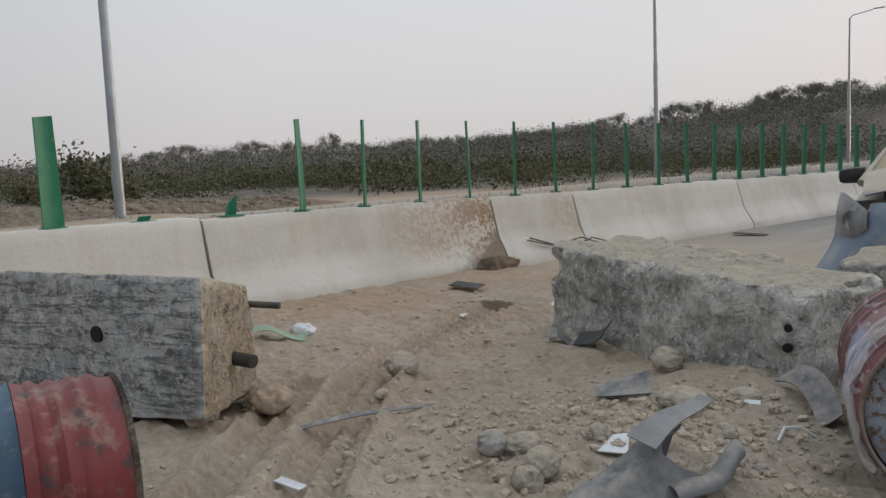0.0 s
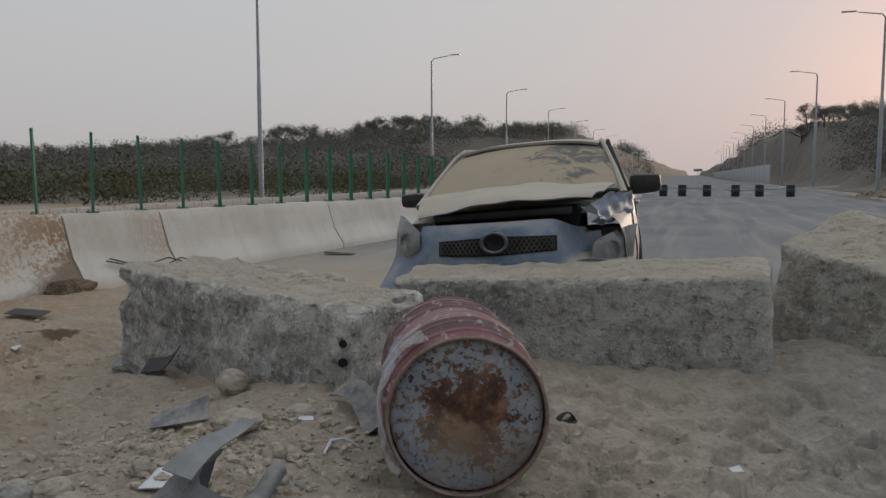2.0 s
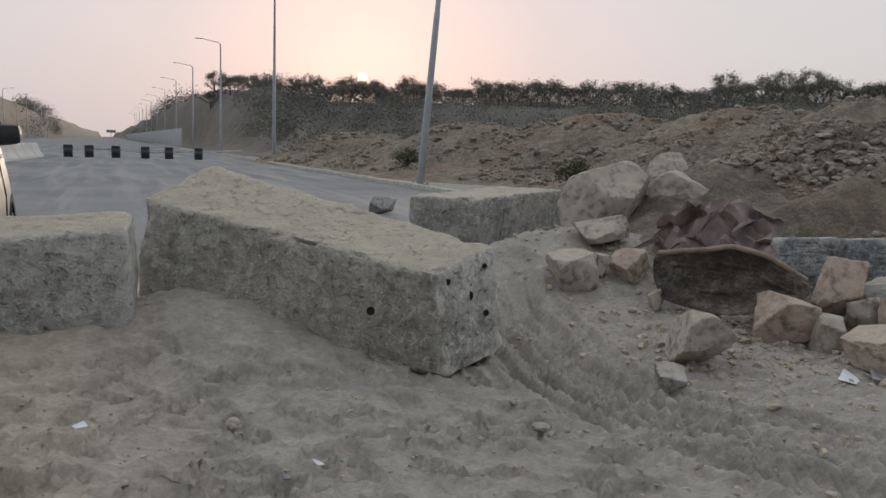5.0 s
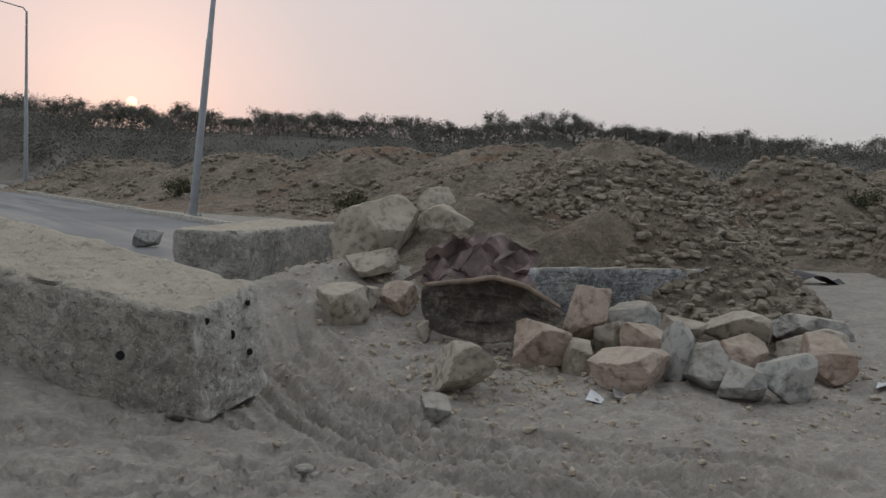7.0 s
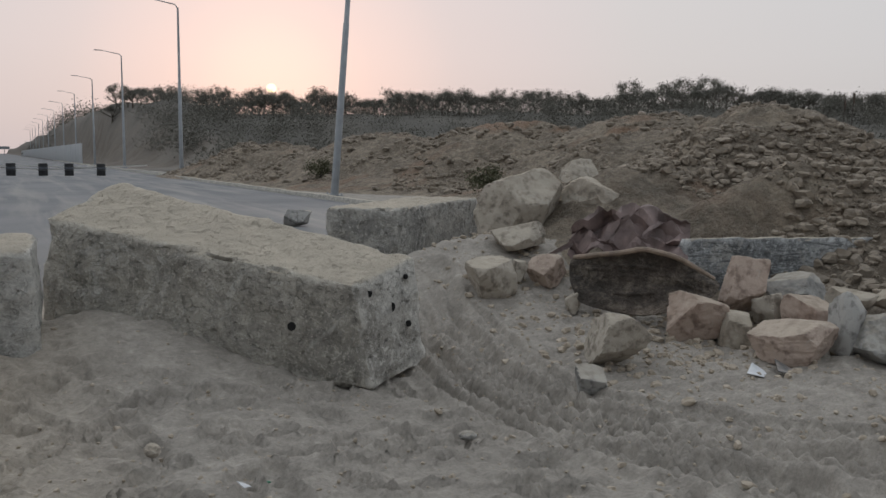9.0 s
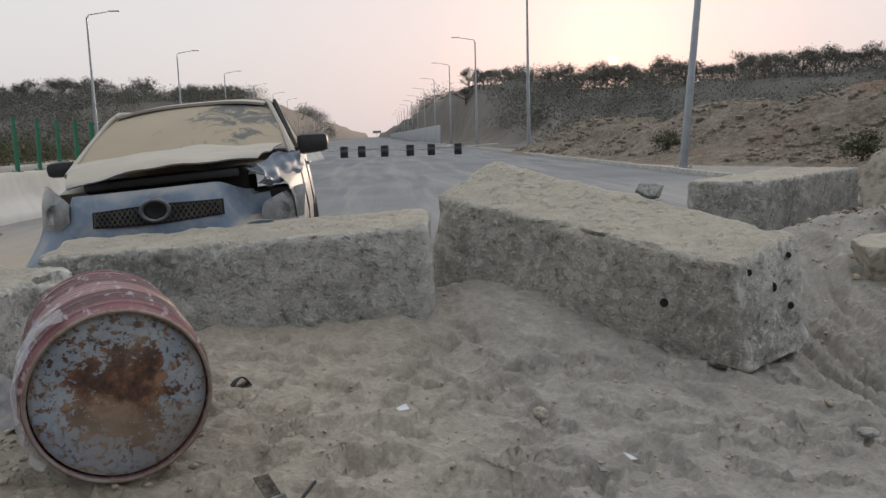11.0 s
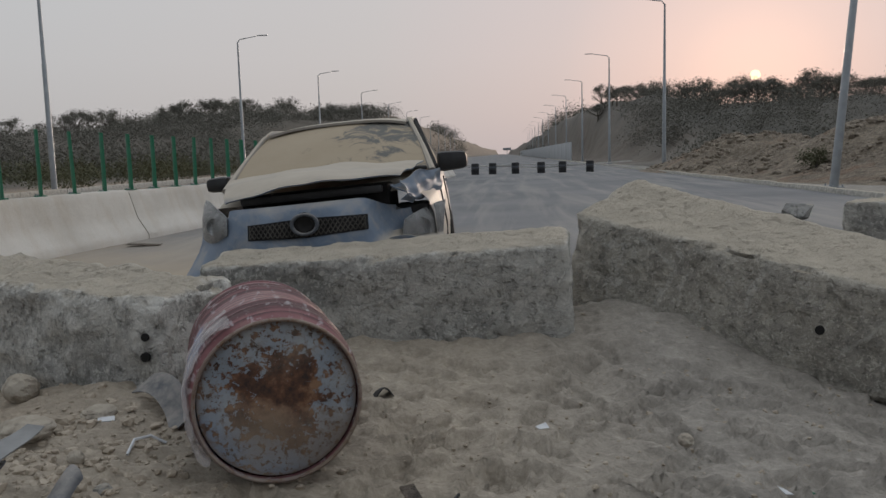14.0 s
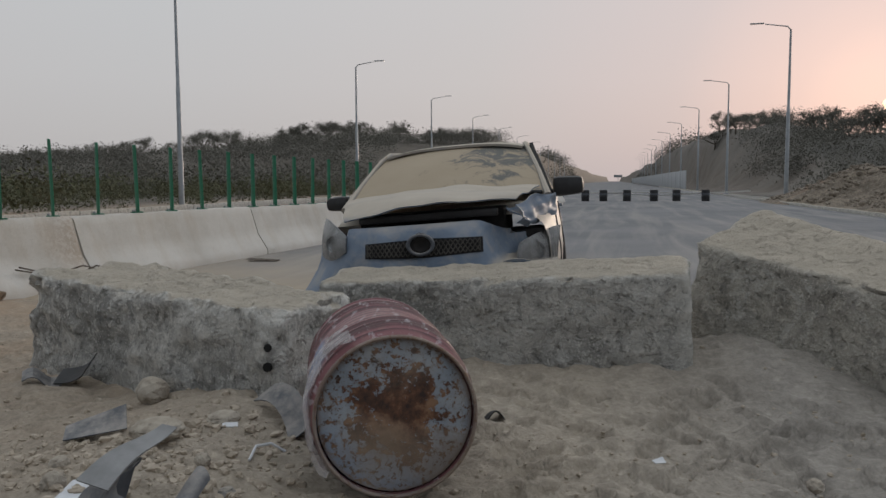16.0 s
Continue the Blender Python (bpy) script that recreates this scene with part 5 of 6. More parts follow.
rock_rnd = random.Random(5)
for x, y, w, h, mat, seed, label, lift in ROCKS:
    rock("quarry_stone", x, y, gz(x, y) + lift - 0.02, w, w * rock_rnd.uniform(0.75, 1.0), h, mat, seed, rock_rnd.uniform(0, 360) if w < 0.4 else rock_rnd.uniform(-30, 10) - 40, label)
rock("boulder", 4.95, 6.75, 0.28, 0.80, 0.74, 0.74, ROCK_TAN, 41, -40, "large pale sandy boulder beside a concrete block", "boulders by the heap", planes=11)
rock("boulder", 5.75, 6.5, 0.45, 0.62, 0.6, 0.50, ROCK_TAN, 43, 30, "sand-covered boulder on the heap", "boulders by the heap", planes=12)
rock("boulder", 6.05, 7.2, 0.86, 0.42, 0.36, 0.28, ROCK_TAN, 44, 10, "pale boulder on top of the heap", "boulders by the heap")
rock("rubble_lump", 4.6, 12.6, 0.0, 0.44, 0.3, 0.28, ROCK_GREY, 45, 0, "lump of grey rubble on the asphalt", "loose rubble")

STONES = [(-3.30, 2.90, 0.20, 0.13, ROCK_TAN), (-1.98, 2.18, 0.11, 0.10, ROCK_GREY), (-1.88, 2.25, 0.13, 0.08, ROCK_TAN), (-1.70, 2.13, 0.15, 0.11, ROCK_TAN), (-1.68, 2.02, 0.11, 0.10, ROCK_TAN),
          (-1.67, 2.43, 0.08, 0.08, ROCK_TAN), (-3.36, 1.71, 0.16, 0.11, ROCK_TAN), (-2.05, 3.62, 0.17, 0.13, ROCK_TAN), (-1.60, 2.94, 0.2, 0.09, ROCK_TAN), (-1.45, 3.2, 0.14, 0.06, ROCK_TAN),
          (0.92, 3.34, 0.07, 0.05, ROCK_TAN), (2.30, 3.25, 0.08, 0.04, ROCK_GREY), (-1.1, 2.55, 0.06, 0.05, ROCK_GREY), (-1.78, 2.6, 0.07, 0.06, ROCK_TAN), (-3.05, 2.55, 0.1, 0.05, ROCK_TAN), (-1.3, 2.75, 0.06, 0.05, ROCK_TAN)]
for k, (x, y, w, h, mat) in enumerate(STONES):
    rock("stone", x, y, gz(x, y) - 0.01, w, w * 0.8, h, mat, 60 + k, k * 47, "smooth dusty cobble half sunk in sand", "loose cobbles on the sand", planes=0, rough=0.11)


# ---- gravel and clods ----
def scatter(name, mat, label, category, spots, seed, flat=0.75, big=0.012):
    """Many small stones as one object."""
    rnd = random.Random(seed)
    shapes = []
    for k in range(12):
        b = bmesh.new()
        bmesh.ops.create_icosphere(b, subdivisions=k // 6 + 1, radius=1.0)
        if k < 6:
            bmesh.ops.dissolve_limit(b, angle_limit=radians(48), verts=b.verts[:], edges=b.edges[:])
        else:
            b.free()
            b = boulder((1, 1, 1), seed * 31 + k, 9, 2, 0.10)
        for v in b.verts:
            v.co *= 1 + (0.38 if k < 6 else 0.12) * noise.noise(v.co * 1.7 + Vector((k * 9.1, seed, 0)))
        shapes.append((np.array([v.co for v in b.verts]), [[v.index for v in f.verts] for f in b.faces]))
        b.free()
    verts, faces, n = [], [], 0
    for x, y, z, r in spots:
        p, f = shapes[rnd.randrange(6) + (6 if r > big else 0)]
        a = rnd.uniform(0, 6.28)
        sx, sy, sz = r * rnd.uniform(0.8, 1.4), r * rnd.uniform(0.7, 1.1), r * flat * rnd.uniform(0.7, 1.1)
        q = p * (sx, sy, sz)
        c, s = math.cos(a), math.sin(a)
        q = np.stack([q[:, 0] * c - q[:, 1] * s + x, q[:, 0] * s + q[:, 1] * c + y, q[:, 2] + z + sz * 0.3], 1)
        verts.append(q); faces += [[i + n for i in t] for t in f]; n += len(q)
    me = mesh_from(name, np.concatenate(verts).tolist(), faces, mat, True, 14)
    return tagged(new(name, me), label, category, kind="stuff")


PEBBLE = Mat("mixed_pebbles", 0.9)
PEBBLE = PEBBLE.put(PEBBLE.mix(PEBBLE.island(), (0.28, 0.235, 0.18), (0.47, 0.40, 0.32)), PEBBLE.noise(40, 4), 0.4, 0.01)
CLODS = Mat("earth_clods", 0.95)
CLODS = CLODS.put(CLODS.mix(CLODS.island(), (0.15, 0.125, 0.098), (0.31, 0.26, 0.205)), CLODS.noise(20, 5), 0.6, 0.03)
rnd = random.Random(21)
spots = []
for cx, cy, sx, sy, n, r0, r1 in ((-1.7, 2.4, 0.55, 0.5, 1100, 0.006, 0.026), (-1.3, 3.0, 0.5, 0.35, 500, 0.006, 0.022), (-2.6, 2.6, 1.1, 0.9, 600, 0.005, 0.02), (0.9, 3.2, 1.4, 0.8, 1500, 0.003, 0.013), (3.6, 2.8, 1.0, 0.7, 500, 0.003, 0.016), (6.6, 2.3, 0.9, 0.5, 400, 0.006, 0.035),
                                  (2.9, 4.3, 0.9, 0.8, 160, 0.006, 0.022), (4.2, 4.6, 0.7, 0.6, 400, 0.008, 0.035), (4.4, 5.9, 0.7, 0.6, 400, 0.008, 0.03), (4.6, 2.6, 1.0, 0.6, 500, 0.005, 0.025), (-4.2, 4.3, 1.2, 0.9, 350, 0.006, 0.025), (4.6, 3.9, 0.4, 0.35, 350, 0.008, 0.035)):
    for _ in range(n):
        x, y = rnd.gauss(cx, sx), rnd.gauss(cy, sy)
        if y > 0.7:
            spots.append((x, y, x * 0, r0 + (r1 - r0) * rnd.random() ** 3))
zz = fine_ground(np.array([p[0] for p in spots]), np.array([p[1] for p in spots]))
spots = [(x, y, z, r) for (x, y, _, r), z in zip(spots, zz)]
scatter("gravel", PEBBLE, "loose gravel and pebbles strewn over the sand", "gravel", spots, 3)


def heap_spots(fn, n, x0, x1, y0, y1, r0, r1, seed, low=0.15, bias=None):
    rnd = np.random.RandomState(seed)
    x, y = rnd.uniform(x0, x1, n), rnd.uniform(y0, y1, n)
    h = fn(x, y)
    lump = (fbm(x * 0.35, y * 0.35, 3) * 0.8 + fbm(x * 0.9, y * 0.9, 5) * 1.0 + (0.3 - np.abs(fbm(x * 2.1, y * 2.1, 4))) * 0.6 + (0.3 - np.abs(fbm(x * 5.3, y * 5.3, 4))) * 0.45) * np.clip(h, 0, 1) * 0.5
    z = ground_z(x, y) * 0.6 + h + lump - 0.06
    r = r0 + (r1 - r0) * rnd.rand(n) ** 5
    keep = (h > low) & (fbm(x * 0.7 + 3, y * 0.7, 3) > -0.06)
    return list(zip(x[keep], y[keep], z[keep], r[keep]))


scatter("earth_clods", CLODS, "cobbles and clods covering the earth heap", "rubble", heap_spots(near_heap, 42000, 5.2, 12.5, 2.2, 12, 0.010, 0.075, 5), 6, big=0.032)
scatter("earth_clods", CLODS, "clods and stones on the bank of soil", "rubble", heap_spots(verge_bank, 5000, -24, -17, -4, 18, 0.03, 0.14, 15, 0.06), 16, big=0.2)
scatter("earth_clods", CLODS, "clods and stones on the long earth ridge", "rubble", heap_spots(long_ridge, 20000, 8, 25, 10, 48, 0.022, 0.16, 7), 8, big=0.1)
scatter("earth_clods", CLODS, "clods and stones on the reddish mounds", "rubble", heap_spots(far_heaps, 16000, 12, 26, 1, 15, 0.018, 0.14, 9), 10, big=0.08)


# ---- wrecked bonnet and crumpled sheet on the stones ----
def bonnet_panel(u, v):
    """An upturned bonnet: a shallow dish with a rolled rim, narrower below."""
    e = 2 * u - 1
    x = e * 0.57 * (1 - 0.20 * v ** 2) * (1 - 0.10 * (1 - v) ** 4) + 0.03 * v
    top = 0.50 - 0.10 * e * e - 0.07 * max(0.0, e) + 0.02 * math.sin(e * 4)
    foot = 0.03 + 0.10 * max(0.0, e - 0.1) + 0.06 * e * e
    dish = math.sin(v * math.pi) * (1 - e * e)
    y = 0.10 * dish - 0.16 * v + 0.10 * e * e + 0.035 * noise.noise(Vector((u * 4, v * 4, 2)))
    return Vector((x, y, top + (foot - top) * v + 0.015 * noise.noise(Vector((u * 5, v * 3, 7)))))


wreck = thing("wrecked_bonnet", pose(4.50, 4.52, -0.02, -6, 0, -51), "dark rusty upturned car bonnet propped on stones", "car bonnet")
part("outer_skin", sheet(bonnet_panel, 30, 16, 0.008), RUST_PANEL, wreck)
part("folded_edge", tube(bmesh.new(), [bonnet_panel(t, 0.0) + Vector((0, -0.012, 0.0)) for t in np.linspace(0, 1, 24)], 0.02, 8), m_plain("paler_rusty_rim", (0.22, 0.165, 0.125), 0.7, vary=0.5), wreck)
for u0, u1, v0, v1 in ((0.12, 0.30, 0.25, 0.3), (0.32, 0.62, 0.22, 0.28), (0.3, 0.6, 0.72, 0.66), (0.66, 0.9, 0.35, 0.6)):
    part("brace", tube(bmesh.new(), [bonnet_panel(u0 + (u1 - u0) * t, v0 + (v1 - v0) * t) + Vector((0, -0.012, 0)) for t in np.linspace(0, 1, 8)], 0.014, 6), RUST_PANEL, wreck)


def crumple(u, v):
    x, z = (u - 0.5) * 0.95, 0.40 * v * (1 - 0.5 * abs(2 * u - 1.1))
    return Vector((x, 0.28 * v + 0.16 * noise.noise(Vector((u * 5, v * 4, 3))), z + 0.12 * noise.noise(Vector((u * 6, v * 5, 9))) + 0.05 * noise.noise(Vector((u * 15, v * 12, 4)))))


crumpled = part("crumpled_sheet", sheet(crumple, 26, 14, 0.006), m_plain("faded_red_sheet", (0.19, 0.14, 0.13), 0.7, vary=0.5, scale=6, bump=0.4), angle=25)
crumpled.matrix_basis = pose(4.82, 5.02, 0.36, 10, 0, -48)
tagged(crumpled, "crumpled dusty sheet metal on the rubble", "sheet metal")


# ---- debris on the sand ----
def debris(name, fn, nu, nv, mat, m, label, category, thick=0.005, group="car debris on the sand"):
    ob = part(name, sheet(fn, nu, nv, thick), mat, angle=30)
    ob.matrix_basis = m
    return tagged(ob, label, category, group)


frag = thing("bumper_fragment", pose(-1.29, 2.15, gz(-1.29, 2.15) + 0.01, 0, 0, 62) @ Matrix.Scale(1.25, 4), "broken grey plastic bumper corner lying on the sand", "bumper piece", "car debris on the sand")


def frag_shell(u, v):
    """A bowed plate, low at one end and torn off high at the other."""
    top = 0.02 + 0.16 * u ** 1.2
    rag = 0.02 * noise.noise(Vector((u * 9, v * 7, 2)))
    return Vector((-0.27 + (0.36 + 0.05 * math.sin(v * 9)) * u, -0.11 + 0.15 * v ** 1.4 + 0.05 * u + rag * 0.5, -0.01 + top * math.sin(v * 1.6) + rag * u))


part("shell", sheet(frag_shell, 24, 14, 0.004), GREY_PLASTIC, frag)
part("top_plate", sheet(lambda u, v: Vector((-0.03 + 0.25 * u + 0.03 * v, 0.05 - 0.09 * v * (1 - 0.75 * u) + 0.05 * u, 0.158 + 0.075 * u - 0.012 * v + 0.012 * math.sin(u * 5))), 12, 6, 0.004), m_plain("pale_grey_plastic", (0.22, 0.22, 0.22), 0.6, vary=0.25), frag, "pale dusty folded plate")
part("inner_web", sheet(lambda u, v: Vector((0.04 + 0.13 * u * (0.4 + 0.6 * v), 0.06 + 0.04 * u, 0.0 + (0.165 + 0.04 * u) * v)), 6, 8, 0.004), GREY_PLASTIC, frag)
part("lower_lip", sheet(lambda u, v: Vector((0.03 + 0.26 * u, -0.06 - 0.035 * math.cos(v * 3.1) + 0.09 * u * u, 0.025 + 0.03 * math.sin(v * 3.1) + 0.05 * u * u + 0.008 * math.sin(u * 9))), 14, 8, 0.005), GREY_PLASTIC, frag)
part("bracket", sheet(lambda u, v: Vector((-0.16 + 0.20 * u, -0.18 - 0.06 * v, 0.012 + 0.035 * math.sin(u * 4) * v)), 10, 5, 0.004), GREY_PLASTIC, frag)
debris("plastic_shard", lambda u, v: Vector(((u - 0.5) * 0.11 * (1 - 0.5 * v), (v - 0.5) * 0.13, 0.012 + 0.02 * u)), 4, 4, WHITE_BIT, pose(-1.575, 2.41, gz(-1.575, 2.41), 12, 8, 20), "chalky white triangular plastic shard on the sand", "plastic shard")
debris("trim_strip", lambda u, v: Vector(((u - 0.5) * 0.70, (v - 0.5) * 0.035 * (1 + 0.4 * math.sin(u * 5)), 0.02 + 0.015 * math.sin(u * 4) + 0.012 * math.sin(v * 3.1))), 20, 4, GREY_PLASTIC, pose(-2.78, 2.26, gz(-2.78, 2.26) + 0.01, 0, 0, 70), "long thin bent strip of grey plastic trim", "plastic trim")
debris("metal_clip", lambda u, v: Vector(((u - 0.5) * 0.15, (v - 0.5) * 0.04, 0.015 + 0.01 * abs(v - 0.5))), 6, 3, WHITE_BIT, pose(-2.46, 1.58, gz(-2.46, 1.58), 5, 0, 5), "small white plastic clip lying on the sand", "plastic clip")
debris("plastic_fragment", lambda u, v: Vector(((u - 0.5) * 0.24, (v - 0.5) * 0.12, 0.02 + 0.05 * u * v)), 8, 4, GREY_PLASTIC, pose(-1.90, 2.98, gz(-1.90, 2.98) + 0.02, 12, -6, 30), "grey plastic fragment half buried in sand", "plastic fragment")
# this black piece also stands in for the shade of the opening there
debris("plastic_fragment", lambda u, v: Vector(((u - 0.5) * 0.34, (v - 0.5) * 0.10, 0.02 + 0.09 * u ** 3 + 0.03 * v)), 10, 4, BLACK, pose(-2.72, 3.98, gz(-2.72, 3.98) + 0.04, 25, -8, -15), "black debris and dark opening under the broken block", "plastic fragment")
debris("plastic_fragment", lambda u, v: Vector(((u - 0.5) * 0.2, (v - 0.5) * 0.12, 0.02 + 0.03 * math.sin(u * 6))), 8, 4, GREY_PLASTIC, pose(-2.95, 3.95, gz(-2.95, 3.95) + 0.02, 15, 10, 40), "grey torn plastic under the broken block", "plastic fragment")
debris("plastic_fragment", lambda u, v: Vector(((u - 0.5) * 0.42, (v - 0.5) * 0.11 + 0.05 * math.sin(u * 3), 0.03 + 0.03 * math.sin(u * 5) + 0.03 * v)), 12, 5, GREY_PLASTIC, pose(-1.22, 3.28, gz(-1.22, 3.28) + 0.02, 20, 8, -48), "torn grey bumper fragment beside the drum", "plastic fragment")
debris("litter_scrap", lambda u, v: Vector(((u - 0.5) * 0.06, (v - 0.5) * 0.04, 0.015 + 0.02 * u)), 3, 3, WHITE_BIT, pose(-1.40, 3.14, gz(-1.40, 3.14), 10, 20, 30), "small white scrap on the sand", "litter", group="litter on the sand")
debris("rubber_scrap", lambda u, v: Vector(((u - 0.5) * 0.09, (v - 0.5) * 0.07, 0.01 + 0.05 * math.sin(u * 3.1) * (1 - 0.4 * v))), 6, 5, BLACK, pose(-0.385, 3.84, gz(-0.385, 3.84), 0, 0, 20), "small black rubber scrap on the sand", "rubber scrap")
trim = thing("curved_trim", pose(-0.10, 2.44, gz(-0.10, 2.44) + 0.01, 0, 0, 30), "curved dusty black plastic wheel arch trim half buried", "plastic trim", "car debris on the sand")
part("strip", sheet(lambda u, v: Vector((-0.16 + 0.26 * u, -0.06 + 0.13 * u ** 1.7 - 0.035 * v, 0.02 + 0.025 * math.sin(v * 3.1) + 0.03 * math.sin(u * 3.1))), 16, 5, 0.005), GREY_PLASTIC, trim)
part("tab", sheet(lambda u, v: Vector((0.06 + 0.05 * u, 0.10 + 0.10 * v, 0.03 + 0.03 * v)), 4, 6, 0.005), RUST_PANEL, trim)
part("thin_edge", tube(bmesh.new(), [(0.02, -0.02, 0.012), (0.14, 0.03, 0.02), (0.24, 0.13, 0.02)], 0.006, 5), BLACK, trim)


def cloth(w, d, h, seed):
    b = boulder((w / 2, d / 2, h / 2), seed, 0, 4, 0.0)
    for v in b.verts:
        p = v.co.normalized()
        v.co *= 1 + 0.22 * noise.fractal(p * 2.0 + Vector((seed, 0, 0)), 0.9, 2.0, 3) + 0.10 * abs(noise.noise(Vector((p.x * 3 + seed, p.y * 9, p.z * 9))))
    return b


ob = tagged(part("sackcloth", cloth(0.26, 0.20, 0.14, 4), CLOTH, angle=60), "dirty sackcloth bundle beside the concrete block", "cloth bundle")
ob.location = (-3.36, 2.07, gz(-3.36, 2.07) + 0.06)
ob = tagged(part("cloth_scrap", cloth(0.20, 0.10, 0.05, 9), CLOTH, angle=60), "dirty cloth scrap trodden into the sand", "cloth scrap")
ob.location = (-0.64, 2.46, gz(-0.64, 2.46) + 0.02)
ob = tagged(part("white_rag", cloth(0.26, 0.12, 0.09, 6), WHITE_BIT, angle=60), "white plastic rag on the sand by the barrier", "rag")
ob.location = (-4.75, 3.25, gz(-4.75, 3.25) + 0.03)
debris("green_sheet", lambda u, v: Vector(((u - 0.5) * 0.4, (v - 0.5) * 0.12, 0.02 + 0.04 * math.sin(u * 5 + v))), 8, 3, m_plain("faded_green_sheet", (0.26, 0.34, 0.25), 0.8), pose(-4.75, 3.05, gz(-4.75, 3.05) + 0.02, 8, 0, 35), "pale green strip of sheet on the sand", "plastic sheet")
for x, y, w, mat in ((1.17, 2.93, 0.05, WHITE_BIT), (1.24, 2.90, 0.035, GREEN), (1.02, 2.78, 0.04, GREY_PLASTIC), (4.36, 3.33, 0.16, WHITE_BIT), (6.2, 2.40, 0.16, WHITE_BIT), (4.52, 3.26, 0.18, GREY_PLASTIC), (0.35, 3.45, 0.05, WHITE_BIT), (-4.2, 4.35, 0.08, WHITE_BIT), (-3.9, 5.15, 0.12, WHITE_BIT)):
    debris("litter_scrap", lambda u, v: Vector(((u - 0.5) * w, (v - 0.5) * w * 0.6, 0.008 + 0.25 * w * u * v)), 4, 3, mat, pose(x, y, gz(x, y) + 0.005, 6, 4, x * 90), "small scrap of litter trodden into the sand", "litter", 0.003, "litter on the sand")
debris("flat_plate", lambda u, v: Vector(((u - 0.5) * 0.30, (v - 0.5) * 0.2, 0.02)), 4, 3, BLACK, pose(-5.1, 5.35, gz(-5.1, 5.35) + 0.02, 3, 5, 20), "dark flat plate on the sand by the barrier", "plate")
debris("board", lambda u, v: Vector(((u - 0.5) * 0.45, (v - 0.5) * 0.2, 0.02)), 4, 3, RUST_PANEL, pose(-4.85, 10.9, 0.01, 0, 3, 10), "dark board lying on the sandy asphalt", "board")
ob = tagged(part("loose_wire", tube(bmesh.new(), [(-1.17, 2.86, gz(-1.17, 2.86) + 0.01), (-1.17, 2.92, gz(-1.17, 2.92) + 0.04), (-1.13, 2.97, gz(-1.13, 2.97) + 0.04), (-1.08, 2.99, gz(-1.08, 2.99) + 0.01)], 0.006, 6), WHITE_BIT), "pale loop of wire sticking from the sand", "wire")
# fittings cast into the blocks
def stub(parent, a, b, r, mat, name, label):
    off = parent.location
    return part(name, tube(bmesh.new(), [Vector(a) - off, (Vector(a) + Vector(b)) / 2 - off, Vector(b) - off], r, 12), mat, parent, label)


stub(block_a, (-3.50, 1.93, 0.28), (-3.33, 1.98, 0.27), 0.034, RUBBER, "pipe_stub", "dark pipe stub in the broken end")
stub(block_a, (-3.75, 2.10, 0.50), (-3.52, 2.27, 0.48), 0.018, BARK, "rod", "rusty rod sticking out of the end")
# the holes are solid plugs; near-black paints the shade inside them
stub(block_a, (-3.83, 1.50, 0.445), (-3.815, 1.432, 0.445), 0.04, SHADE_BLACK, "lifting_hole", "round lifting hole")
stub(block_d, (1.80, 4.28, 0.215), (1.785, 4.263, 0.215), 0.024, SHADE_BLACK, "lifting_hole", "round lifting hole")
for a, b, r in (((2.20, 4.16, 0.40), (2.145, 4.045, 0.40), 0.017), ((2.36, 4.24, 0.30), (2.315, 4.14, 0.30), 0.03), ((2.50, 4.33, 0.45), (2.455, 4.23, 0.45), 0.014), ((2.5, 4.3, 0.18), (2.465, 4.21, 0.18), 0.018)):
    stub(block_d, a, b, r, SHADE_BLACK, "cable_hole", "dark cable hole in the end")
stub(block_b, (-1.42, 3.72, 0.365), (-1.43, 3.60, 0.365), 0.019, SHADE_BLACK, "cable_hole", "dark cable hole")
stub(block_b, (-1.42, 3.72, 0.275), (-1.43, 3.59, 0.275), 0.022, SHADE_BLACK, "cable_hole", "dark cable hole")
for pts in ([(-5.74, 7.1, 0.30), (-5.66, 7.5, 0.18), (-5.60, 7.9, 0.24), (-5.52, 8.5, 0.06)], [(-5.74, 7.05, 0.28), (-5.62, 7.7, 0.12), (-5.58, 8.1, 0.22), (-5.55, 8.8, 0.05)]):
    tagged(part("bent_bar", tube(bmesh.new(), pts, 0.009, 6), RUST_PANEL), "bent reinforcing bar hanging from the damaged barrier", "steel bar", "bars from the damaged barrier")
mud = tagged(part("mud_heap", cloth(0.60, 0.34, 0.20, 13), m_earth("damp_mud", (0.20, 0.145, 0.10), (0.27, 0.20, 0.14), (0.23, 0.175, 0.125)), angle=70), "heap of damp brown mud against the barrier", "mud heap")
mud.matrix_basis = pose(-5.76, 6.5, 0.05, 0, 0, 85)


# ---- roadblock, hoarding and sign far down the road ----
block_line = thing("roadblock", Matrix.Identity(4), "line of black drums joined by white boards across the road", "roadblock")
for x in (-1.49, -0.49, 0.81, 2.27, 3.48, 5.02):
    bm = bmesh.new()
    rings = lathe(bm, [(0.20, 0.0), (0.22, 0.02), (0.22, 0.24), (0.235, 0.27), (0.22, 0.30), (0.22, 0.62), (0.2, 0.64)], 18, "Z")
    bm.faces.new(rings[-1]); bm.faces.new(list(reversed(rings[0])))
    d = part("barrel", bm, BLACK, block_line, "black drum")
    d.location = (x, 46.0, 0.0)
    part("band", tube(bmesh.new(), [(0, 0, 0.36), (0, 0, 0.46)], 0.226, 18), GREY_PLASTIC, d)
